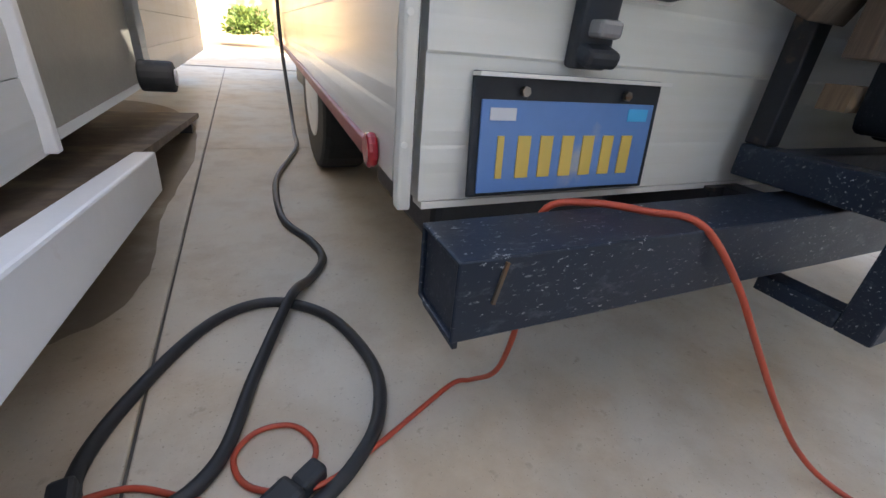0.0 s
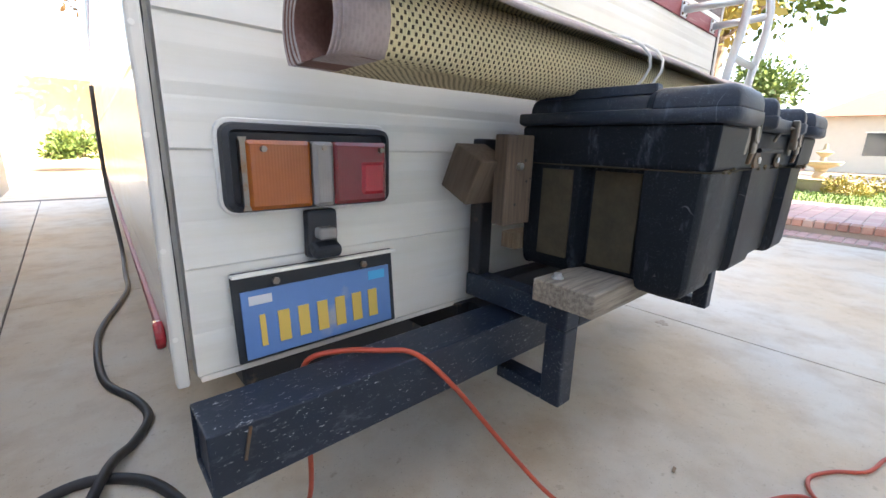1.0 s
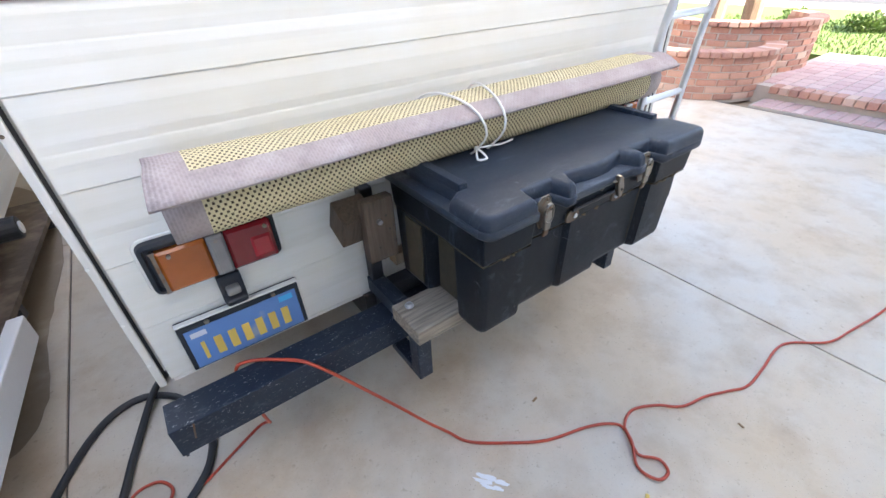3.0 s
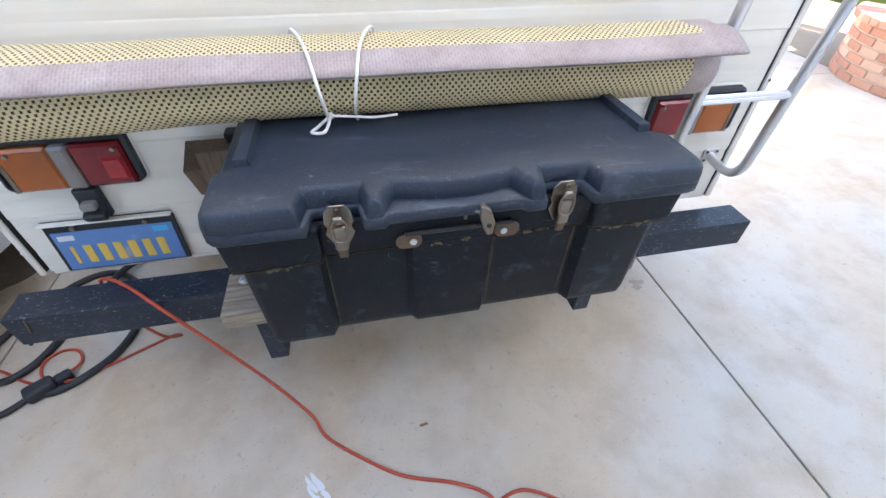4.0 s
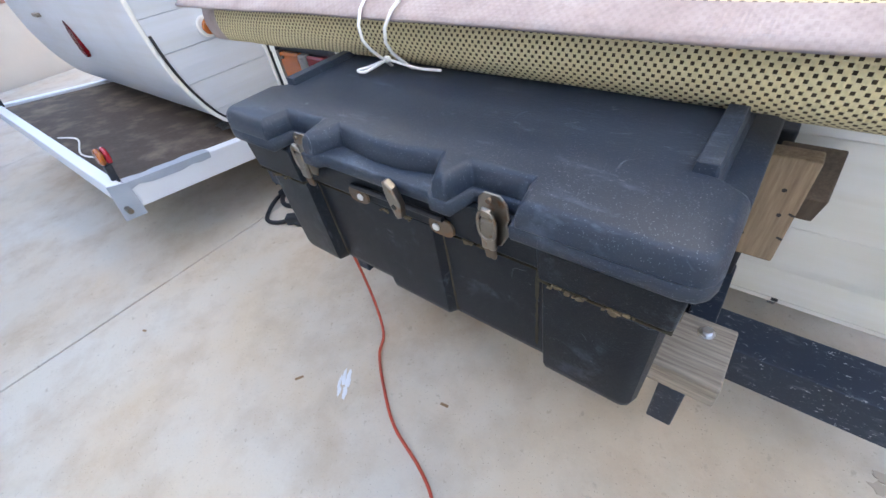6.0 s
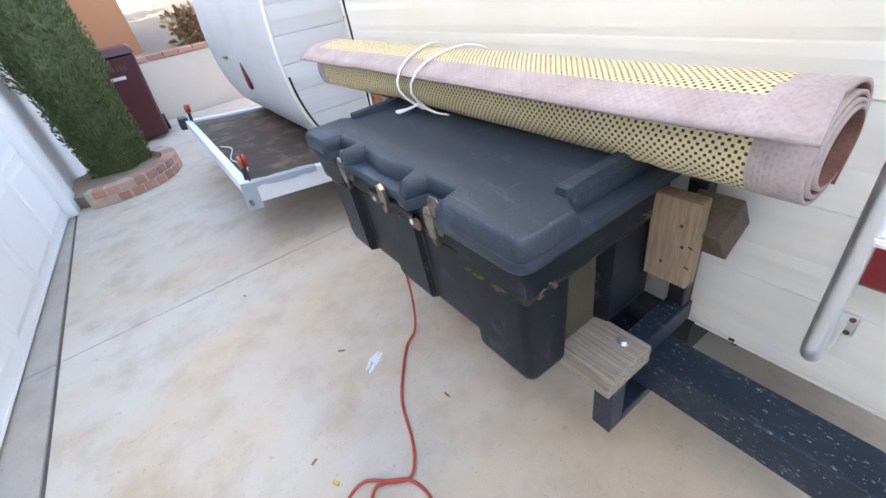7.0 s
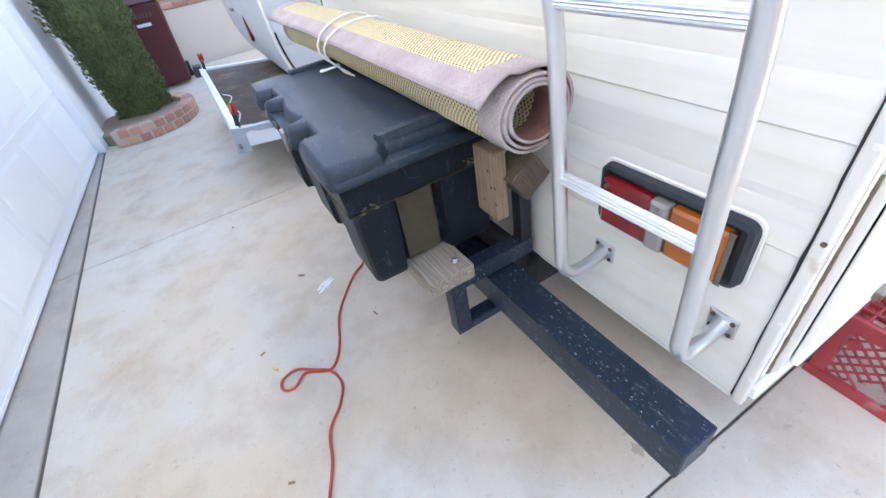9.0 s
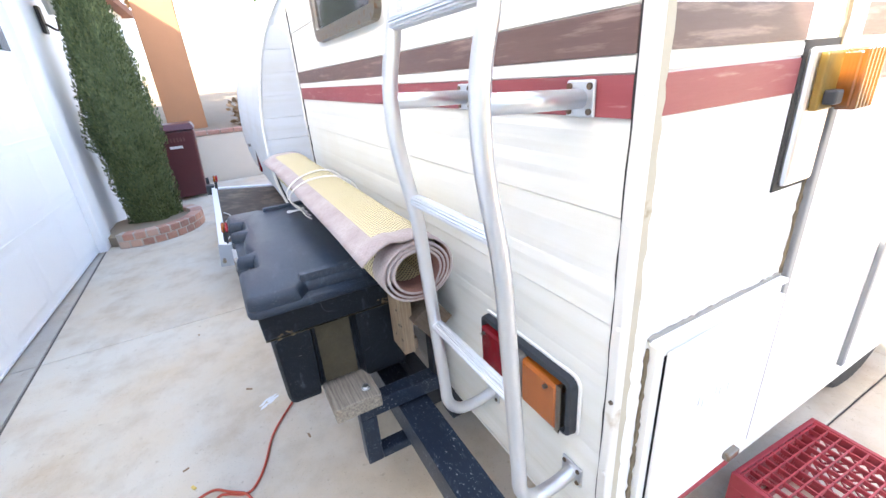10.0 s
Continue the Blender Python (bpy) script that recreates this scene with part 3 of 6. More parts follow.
part("moulding_lip", loft(rows), simple("aged_caulk", (0.46, 0.41, 0.31), 0.8, var=0.15, scale=20, fine=120, bumps=0.3, dirt=(0.26, 0.19, 0.10), dirt_at=0.62), rv, "beige caulked lip of the moulding")
# rear window
part("window_frame", extrude_outline(round_rect(0.62, 1.36, 1.60, 2.12, 0.05), [(0, 0), (0.022, 0.004), (0.022, 0.045), (0.008, 0.05)]), M_STEEL, rv, "brown anodised window frame").matrix_local = Matrix(((1, 0, 0, 0), (0, 0, -1, -0.001), (0, 1, 0, 0), (0, 0, 0, 1)))
part("window_pane", extrude_outline(round_rect(0.66, 1.32, 1.64, 2.08, 0.03), [(0, 0), (0.012, 0)]), M_WINDOW, rv, "dark window pane").matrix_local = Matrix(((1, 0, 0, 0), (0, 0, -1, -0.001), (0, 1, 0, 0), (0, 0, 0, 1)))
# chassis, rear hanger and wheels
for x in (0.62, 1.55):
    part("chassis_rail", box(x, x + 0.07, -0.02, RLEN - 0.2, 0.34, 0.455), M_FRAME, rv)
part("cross_member", box(0.3, 1.95, 0.45, 0.53, 0.36, 0.45), M_FRAME, rv)
part("bracket", loft([[(x, -0.01, 0.46), (x, 0.22, 0.46), (x, 0.18, 0.36), (x, 0.02, 0.42)] for x in (1.70, 1.712)]), M_FRAME, rv)
# Unseen dark boxes added under the floor to block light beneath the motorhome.
for xa, xb, ya, yb, za in ((0.16, 2.08, 0.24, 0.70, 0.25), (0.75, 1.5, 0.75, 1.45, 0.27), (0.22, 0.62, 2.4, 3.4, 0.24), (1.7, 2.15, 2.4, 3.6, 0.24), (0.7, 1.5, 2.3, 4.4, 0.22)):
    part("underbody_blocker", box(xa, xb, ya, yb, za, RB + 0.018), M_FRAME, rv, "dark box added under the floor as a light blocker", bevel=0.02)
part("axle", cyl((0.15, 1.75, 0.36), (2.08, 1.75, 0.36), 0.05), M_FRAME, rv)
for x in (0.12, 1.90):
    w = part("wheel", cyl((x, 1.75, 0.36), (x + 0.22, 1.75, 0.36), 0.36, 32), M_TYRE, rv, "black tyre", bevel=0.03)
    part("rim", cyl((x - 0.005, 1.75, 0.36), (x + 0.225, 1.75, 0.36), 0.2, 24), M_WHITE, w, "white rim", bevel=0.01)
# off side: hatch, rails and amber lamp
part("sill_rail", box(RW, RW + 0.016, 0.014, RLEN, RB + 0.0, RB + 0.035), M_TRIM, rv, "white sill rail", bevel=0.004)
part("reflector_strip", box(RW + 0.004, RW + 0.019, 0.20, 0.44, RB + 0.008, RB + 0.024), M_CRATE, rv, "faded red strip")
for yy in (0.503, 1.047):
    part("side_rail", box(RW, RW + 0.014, yy, yy + 0.022, RB + 0.036, RTOP), M_STRIP, rv, "aluminium joint strip", bevel=0.003)
    part("side_rail", box(RW, RW + 0.010, yy + 0.028, yy + 0.046, RB + 0.036, RTOP), M_TRIM, rv, bevel=0.003)
rngs = random.Random(12)
for yc, za, zb in ((0.496, 0.992, RTOP), (0.070, 0.49, 0.972), (0.490, 1.44, 2.0)):
    rows, z = [], za
    while z < zb:
        w, k = rngs.uniform(0.001, 0.006), rngs.uniform(-0.002, 0.002)
        rows.append([(RW - 0.005, yc + k - w, z), (RW + 0.004, yc + k - w, z), (RW + 0.004, yc + k + w, z), (RW - 0.005, yc + k + w, z)])
        z += 0.012
    part("sealant", loft(rows), M_DIRT, rv, "ragged dirty brown sealant")
part("panel_joint", box(RW, RW + 0.002, 0.555, 0.560, RB + 0.04, RTOP), M_DIRT, rv)
part("panel_joint", box(RW, RW + 0.002, 1.099, 1.104, RB + 0.04, RTOP), M_DIRT, rv)
part("lamp_gasket", box(RW, RW + 0.004, 0.372, 0.492, 1.195, 1.452), M_GAP, rv, "black gasket", bevel=0.001)
hatch = part("hatch_frame", extrude_outline([(0.078, 0.50), (0.490, 0.50), (0.490, 0.972), (0.078, 0.972)], [(0, 0), (0.014, 0.002), (0.014, 0.024), (0.004, 0.026)]), M_TRIM, rv, "white hatch frame")
hatch.matrix_local = Matrix(((0, 0, 1, RW), (1, 0, 0, 0), (0, 1, 0, 0), (0, 0, 0, 1)))
# Near-black plate on the wall paints the shade behind the hatch door.
part("hatch_shade_plate", box(RW + 0.001, RW + 0.004, 0.10, 0.468, 0.52, 0.95), M_INSIDE, rv, "near-black plate painted as the shade behind the hatch")
m_h = pose(RW + 0.020, 0.486, 0.0, 0, 0, 0.5)
dr = part("hatch_door", obox(pose(0, -0.193, 0.737), 0.016, 0.376, 0.440), M_SIDE, rv, "white storage hatch standing slightly ajar", bevel=0.004)
dr.matrix_local = m_h
part("handle", obox(pose(0.014, -0.09, 0.548), 0.02, 0.045, 0.022), M_STEEL, dr, "steel latch", bevel=0.004)
for i in range(9):
    if i not in (3,):
        part("mark", obox(pose(0.0086, -0.27 + i * 0.015, 0.80 - (i % 2) * 0.012), 0.001, 0.006, 0.022), M_STICK, dr)
part("drip_rail", box(RW, RW + 0.022, 0.070, 0.496, 0.976, 0.988), M_TRIM, rv, "white drip rail", bevel=0.004)
rows, y = [], 0.068
while y < 0.50:
    w = rngs.uniform(0.001, 0.007)
    rows.append([(RW - 0.004, y, 0.986), (RW + 0.006, y, 0.986), (RW + 0.005, y, 0.990 + w), (RW - 0.004, y, 0.990 + w)])
    y += 0.012
part("sealant", loft(rows), simple("grey_caulk", (0.27, 0.25, 0.22), 0.85, var=0.3, scale=30, fine=150, bumps=0.4), rv, "cracked grey caulk")
part("lamp_base", box(RW, RW + 0.016, 0.384, 0.486, 1.205, 1.440), M_ALU, rv, "plated lamp base plate", bevel=0.012)
lr = part("lamp_well", box(RW + 0.016, RW + 0.030, 0.396, 0.48, 1.338, 1.432), simple("old_yellow_plastic", (0.17, 0.10, 0.012), 0.5), rv, "open yellow lamp well", bevel=0.004)
part("bulb_socket", box(RW + 0.03, RW + 0.05, 0.404, 0.43, 1.348, 1.372), M_RUBBER, lr, bevel=0.004)
for i in range(5):
    part("rib", obox(pose(RW + 0.047, 0.455 + i * 0.014, 1.385, 0, 0, 0), 0.03, 0.010, 0.098), M_AMBER2, lr, bevel=0.003)
part("lens", obox(pose(RW + 0.040, 0.483, 1.385), 0.03, 0.072, 0.090), M_AMBER2, lr, "amber ribbed lens", bevel=0.004)
part("marker_lamp", cyl((-0.003, 0.13, 0.50), (-0.02, 0.13, 0.50), 0.028, 14), M_LRED2, rv, "small red marker lamp", bevel=0.006)
part("rub_strip", box(-0.012, 0.0, 0.16, RLEN, 0.475, 0.505), M_RED, rv, "maroon rub strip", bevel=0.004)

# the near side runs slightly inwards towards the cab
TAPER = pose(0, 0.03, 0, 0, 0, -2.4) @ pose(0, -0.03, 0)
for o in rv.children:
    if o.name.split(".")[0] in ("side_wall", "stripe", "rub_strip", "marker_lamp") and max(v.co.x for v in o.data.vertices) < 0.06:
        o.matrix_local = TAPER


def tail_light(x0, x1, z0, z1, flip):
    """Wrap-round tail lamp in a black rubber surround: amber outside, grey divider, red inside."""
    t = thing("tail_light", "amber and red tail light in a black rubber surround", "tail light", "tail lights")
    w = x1 - x0
    X = (lambda u: x0 + u * w) if not flip else (lambda u: x1 - u * w)
    to_wall = Matrix(((1, 0, 0, 0), (0, 0, -1, -0.004), (0, 1, 0, 0), (0, 0, 0, 1)))
    o = part("surround", extrude_outline(round_rect(x0, x1, z0, z1, 0.022), [(0, 0), (0.020, 0.003), (0.024, 0.012), (0.012, 0.016)]), M_RUBBER, t, "black rubber surround", smooth=False)
    o.matrix_local = to_wall
    part("sealant", extrude_outline(round_rect(x0 - 0.006, x1 + 0.006, z0 - 0.004, z1 + 0.007, 0.026), [(0, 0), (0.004, 0.002)]), M_TRIM, t, "smeared white sealant").matrix_local = to_wall

    def lens(nm, u0, u1, mat, lb, y=0.032, zz=(0.035, 0.82)):
        a, b = sorted((X(u0), X(u1)))
        h = z1 - z0
        oo = part(nm, extrude_outline(round_rect(a, b, z0 + h * zz[0], z0 + h * zz[1], 0.006, 2), [(0.008, 0), (y - 0.006, 0.001), (y, 0.008)]), mat, t, lb, bevel=0.002)
        oo.matrix_local = to_wall
        return oo
    lens("bezel", 0.082, 0.106, M_STEEL, "dull bezel", 0.030, (0.05, 0.84))
    a = lens("amber_lens", 0.102, 0.455, M_AMBER, "amber turn lens")
    lens("divider", 0.455, 0.585, M_CLEAR, "grey reverse lens", 0.037)
    r = lens("red_lens", 0.585, 0.955, M_LRED, "dark red brake lens")
    if not flip:
        lens("reflector", 0.76, 0.93, M_LRED2, "brighter red reflector", 0.0375, (0.14, 0.58))
    for u, zf in ((0.19, 0.72), (0.90, 0.72), (0.52, 0.74)):
        part("screw", cyl((X(u), -0.034, z0 + (z1 - z0) * zf), (X(u), -0.0435, z0 + (z1 - z0) * zf), 0.005, 10), M_STEEL, t)
    return t


tail_light(0.090, 0.407, 0.738, 0.886, False)
tail_light(1.836, 2.158, 0.731, 0.880, True)

# number plate in a black holder, its writing as plain bars, with the small lamp above
plate = thing("number_plate", "blue number plate with yellow characters in a black frame", "number plate")
PX0, PX1, PZ0, PZ1 = 0.087, 0.418, 0.471, 0.635
tilt = pose(0, -0.020, PZ0, -6)
part("holder", obox(pose((PX0 + PX1) / 2, -0.004, (PZ1 - PZ0) / 2), PX1 - PX0, 0.006, PZ1 - PZ0), M_RUBBER, plate, "black plate frame", bevel=0.003).matrix_local = tilt
pl = part("plate", obox(pose((PX0 + PX1) / 2 , -0.009, 0.068), 0.306, 0.003, 0.124), M_PLATE, plate, "blue enamelled plate", bevel=0.001)
pl.matrix_local = tilt
CH = 0.058
for i in range(7):
    cx = PX0 + 0.045 + i * 0.038
    bm = obox(pose(cx, -0.0115, 0.055), 0.010 if i == 0 else 0.021, 0.002, CH)
    part("bar", bm, M_YELLOW, pl, "yellow character bar")
part("sticker", obox(pose(PX0 + 0.045, -0.0118, 0.112), 0.040, 0.001, 0.016), M_STICK, pl)
part("sticker", obox(pose(PX1 - 0.045, -0.0118, 0.114), 0.040, 0.001, 0.018), M_STICK2, pl)
for x in (PX0 + 0.075, PX1 - 0.075):
    part("bolt", cyl((x, -0.010, 0.141), (x, -0.017, 0.141), 0.007, 6), M_STEEL, plate).matrix_local = tilt
part("top_lip", obox(pose((PX0 + PX1) / 2, -0.014, PZ1 - PZ0 - 0.004), PX1 - PX0, 0.022, 0.005), M_TRIM, plate, "pale worn top lip").matrix_local = tilt
pll = thing("plate_lamp", "small dark plate lamp on a metal bracket", "lamp")
part("bracket", box(0.222, 0.282, -0.030, -0.005, 0.645, 0.735), M_RUBBER, pll, bevel=0.006)
part("hood", obox(pose(0.252, -0.036, 0.662, 20), 0.056, 0.034, 0.024), M_RUBBER, pll, bevel=0.008)
part("lens", obox(pose(0.252, -0.040, 0.694), 0.036, 0.030, 0.022), M_CLEAR, pll, "clouded lens", bevel=0.006)

# ---- steel bumper and carrier ----
BX0, BX1, BY0, BY1, BZ0, BZ1 = -0.006, 2.248, -0.201, -0.100, 0.375, 0.475
bump_er = thing("bumper", "square black steel tube bumper with scratched paint", "bumper")
T = 0.005
tube = bmesh.new()
rect = lambda x, d: [(x, BY0 + d, BZ0 + d), (x, BY1 - d, BZ0 + d), (x, BY1 - d, BZ1 - d), (x, BY0 + d, BZ1 - d)]
loft([rect(BX0, T), rect(BX0, 0), rect(BX1, 0), rect(BX1, T), rect(BX0, T)], tube, cap=False)
bmesh.ops.remove_doubles(tube, verts=tube.verts, dist=1e-5)
part("tube", tube, M_BLACK, bump_er, bevel=0.004)
part("end_cap", box(BX1 - 0.006, BX1 + 0.001, BY0 + T, BY1 - T, BZ0 + T, BZ1 - T), M_BLACK, bump_er, bevel=0.002)
part("end_cap", loft([[(BX0 + 0.006, BY0 + T, BZ0 - 0.012), (BX0 + 0.006, BY1 - T, BZ0 - 0.012), (BX0 + 0.006, BY1 - T, BZ1 - T), (BX0 + 0.006, BY0 + T, BZ1 - T)],
                      [(BX0 + 0.012, BY0 + T, BZ0 - 0.012), (BX0 + 0.012, BY1 - T, BZ0 - 0.012), (BX0 + 0.012, BY1 - T, BZ1 - T), (BX0 + 0.012, BY0 + T, BZ1 - T)]]), M_BLACK, bump_er, "cracked end plate")
part("tear", obox(pose(BX0 + 0.05, BY0 - 0.0015, BZ1 - 0.03, 0, 12, 0), 0.004, 0.004, 0.05), M_RUST, bump_er, "rusty weld seam")
for x in (0.66, 1.52):
    part("mount", box(x, x + 0.06, BY1, 0.12, BZ0 + 0.02, BZ1 - 0.02), M_FRAME, bump_er, bevel=0.003)

carrier = thing("box_carrier", "welded black steel carrier straddling the bumper", "carrier")
for x in (0.635, 1.565):
    c = part("bracket", box(x, x + 0.05, -0.328, -0.03, BZ1 + 0.012, BZ1 + 0.070), M_BLACK, carrier, bevel=0.004)
    part("leg", box(x, x + 0.05, -0.328, -0.278, 0.307, BZ1 + 0.012), M_BLACK, c, bevel=0.004)
    part("foot", box(x, x + 0.05, -0.278, -0.150, 0.307, 0.339), M_BLACK, c, bevel=0.004)
    part("post", box(x + 0.005, x + 0.045, -0.070, -0.030, BZ1 + 0.070, 0.875), M_FRAME, c, "upright black post", bevel=0.004)
part("cross_tube", box(0.685, 1.565, -0.328, -0.278, BZ1 + 0.014, BZ1 + 0.068), M_FRAME, carrier, bevel=0.004)
part("cross_tube", box(0.685, 1.565, -0.12, -0.07, BZ1 + 0.014, BZ1 + 0.068), M_FRAME, carrier, bevel=0.004)


def timber(label, x0, x1, y0, y1, z0, z1, mat, m=None):
    o = part("timber", box(x0, x1, y0, y1, z0, z1), mat, None, bevel=0.003)
    if m:
        o.matrix_world = m
    return tagged(o, label, "timber", "timbers of the carrier")


board = timber("weathered grey timber bolted across the carrier under the box", 0.60, 1.648, -0.400, -0.262, 0.548, 0.596, M_WOOD)
for x in (0.64, 1.604):
    part("bolt", cyl((x, -0.294, 0.596), (x, -0.294, 0.607), 0.0085, 6), M_ALU, board, "zinc bolt head")
    part("washer", cyl((x, -0.294, 0.596), (x, -0.294, 0.599), 0.013, 16), M_ALU, board)
# Left board takes the darker wood, its shade put into the colour.
for x, mt in ((0.600, M_WOODD), (1.558, M_WOODB)):
    up = timber("upright weathered board behind the box", x, x + 0.090, -0.172, -0.136, 0.690, 0.884, mt)
    for zz, xx in ((0.83, 0.062), (0.785, 0.070), (0.735, 0.034)):
        part("knot", cyl((x + xx, -0.1728, zz), (x + xx, -0.135, zz), 0.0035, 8), M_GAP, up, "dark nail hole")
    for zz in (0.742, 0.790):
        part("notch", obox(pose(x + 0.085, -0.1722, zz, 0, 20, 0), 0.009, 0.002, 0.003), M_GAP, up)
    if x < 1:
        part("bolt", cyl((x + 0.040, -0.171, 0.818), (x + 0.040, -0.181, 0.818), 0.008, 6), M_ALU, up, "zinc bolt head")
timber("slanted offcut of grey timber wedged by the wall", -0.050, 0.034, -0.045, 0.045, -0.045, 0.045, M_WOODD, pose(1.645, -0.085, 0.798, 35, 0, 0))
timber("slanted offcut of grey timber wedged by the wall", -0.050, 0.045, -0.045, 0.045, -0.055, 0.050, M_WOODD, pose(0.600, -0.085, 0.800, 25, 0, 0))
part("rear_timber", box(0.70, 1.54, -0.128, -0.085, 0.615, 0.655), M_WOODB, None)
tagged(bpy.data.objects["rear_timber"], "long timber behind the storage box", "timber", "timbers of the carrier")

# ---- storage box ----
sbox = thing("storage_box", "dark blue-black moulded plastic storage box with steel latches", "storage box", at=(0, 0, 0.019))
XL, XR, YF, YB = 0.722, 1.552, -0.512, -0.130
outline = [(0.7187, YF + 0.027), (0.7255, YF + 0.0105), (0.738, YF + 0.002), (0.748, YF), (0.862, YF), (0.872, -0.490), (1.022, -0.490), (1.034, -0.504), (1.190, -0.504), (1.200, -0.490), (1.380, -0.490), (1.393, YF), (1.526, YF),
           (1.536, YF + 0.002), (1.5485, YF + 0.0105), (1.5553, YF + 0.027), (1.556, -0.405), (1.520, -0.395), (1.520, -0.285), (1.556, -0.275), (1.556, YB), (1.55, YB + 0.004), (0.724, YB + 0.004), (0.718, YB),
           (0.718, -0.275), (0.754, -0.285), (0.754, -0.395), (0.718, -0.405)]
part("body", extrude_outline(outline, [(0.5655, 0.026), (0.567, 0.018), (0.574, 0.0115), (0.590, 0.008), (0.70, 0.004), (0.812, 0.001)]), M_BOX_SHADED, sbox, bevel=0.005, segs=2, smooth=True)
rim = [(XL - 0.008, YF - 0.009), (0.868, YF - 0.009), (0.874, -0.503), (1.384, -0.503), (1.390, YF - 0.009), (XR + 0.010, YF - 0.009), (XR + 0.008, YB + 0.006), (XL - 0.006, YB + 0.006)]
part("rim", extrude_outline(rim, [(0.806, 0.006), (0.812, 0.0), (0.884, -0.004), (0.889, 0.004)]), M_BOX_SHADED, sbox, bevel=0.006, segs=2, smooth=True)
part("mud_line", extrude_outline(rim, [(0.8035, 0.004), (0.8065, 0.0005)]), M_MUD, sbox, "dried mud along the rim")
LF, LT = -0.545, -0.532
LL, LR = 0.716, 1.569
lidlow = [(LL - 0.016, LF + 0.030), (LL - 0.0115, LF + 0.014), (LL - 0.002, LF + 0.004), (LL + 0.014, LF), (0.858, LF), (0.866, LF + 0.044), (0.944, LF + 0.044), (0.952, LF), (0.985, LF), (0.995, LF + 0.010), (1.225, LF + 0.010), (1.235, LF), (1.270, LF), (1.280, LF + 0.044),
          (1.354, LF + 0.044), (1.362, LF), (LR - 0.014, LF), (LR + 0.002, LF + 0.004), (LR + 0.0115, LF + 0.014), (LR + 0.016, LF + 0.030), (LR + 0.016, YB + 0.012), (LL - 0.016, YB + 0.012)]
part("lid", extrude_outline(lidlow, [(0.886, 0.008), (0.889, 0.002), (0.893, 0.0), (0.9105, 0.0002), (0.9125, 0.003)]), M_LID_SKYLIT, sbox, smooth=True)
lidtop = [(LL - 0.016, LF + 0.030), (LL - 0.0115, LF + 0.014), (LL - 0.002, LF + 0.004), (LL + 0.014, LF), (0.852, LF), (0.862, LF + 0.050), (0.948, LF + 0.050), (0.958, LF + 0.002), (0.984, LF + 0.002), (1.006, LF + 0.050), (1.085, LF + 0.036), (1.150, LF + 0.036),
          (1.216, LF + 0.050), (1.240, LF + 0.002), (1.266, LF + 0.002), (1.276, LF + 0.050), (1.358, LF + 0.050), (1.368, LF), (LR - 0.014, LF), (LR + 0.002, LF + 0.004), (LR + 0.0115, LF + 0.014), (LR + 0.016, LF + 0.030),
          (LR + 0.016, -0.412), (LR - 0.020, -0.388), (LR - 0.020, YB + 0.01), (LL + 0.020, YB + 0.01), (LL + 0.020, -0.388), (LL - 0.016, -0.412)]
part("lid_top", extrude_outline(lidtop, [(0.9102, 0.0), (0.926, 0.001), (0.936, 0.0036), (0.942, 0.0072), (0.946, 0.0118), (0.9475, 0.0165)]), M_LID_SKYLIT, sbox, "raised lid top dusted with pale specks", bevel=0.004, segs=2, smooth=True)
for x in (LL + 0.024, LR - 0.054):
    part("lid_rib", extrude_outline(round_rect(x, x + 0.030, -0.401, -0.150, 0.004, 2), [(0.942, 0.0), (0.961, 0.003)]), M_LID_SKYLIT, sbox, bevel=0.004)
for xa, xb in ((0.742, 0.844), (1.404, 1.534)):
    for ya, yb in ((-0.493, -0.420), (-0.262, -0.152)):
        part("foot", extrude_outline(round_rect(xa, xb, ya, yb, 0.015, 3), [(0.560, 0.008), (0.565, 0.002), (0.60, 0.0)]), M_BOX_SHADED, sbox, bevel=0.004)
for xs in (XL + 0.034, XR - 0.030):
    part("mud_patch", box(xs - 0.003, xs + 0.003, -0.390, -0.290, 0.590, 0.795), M_MUD, sbox, "olive-brown mud caked in the side hollow")
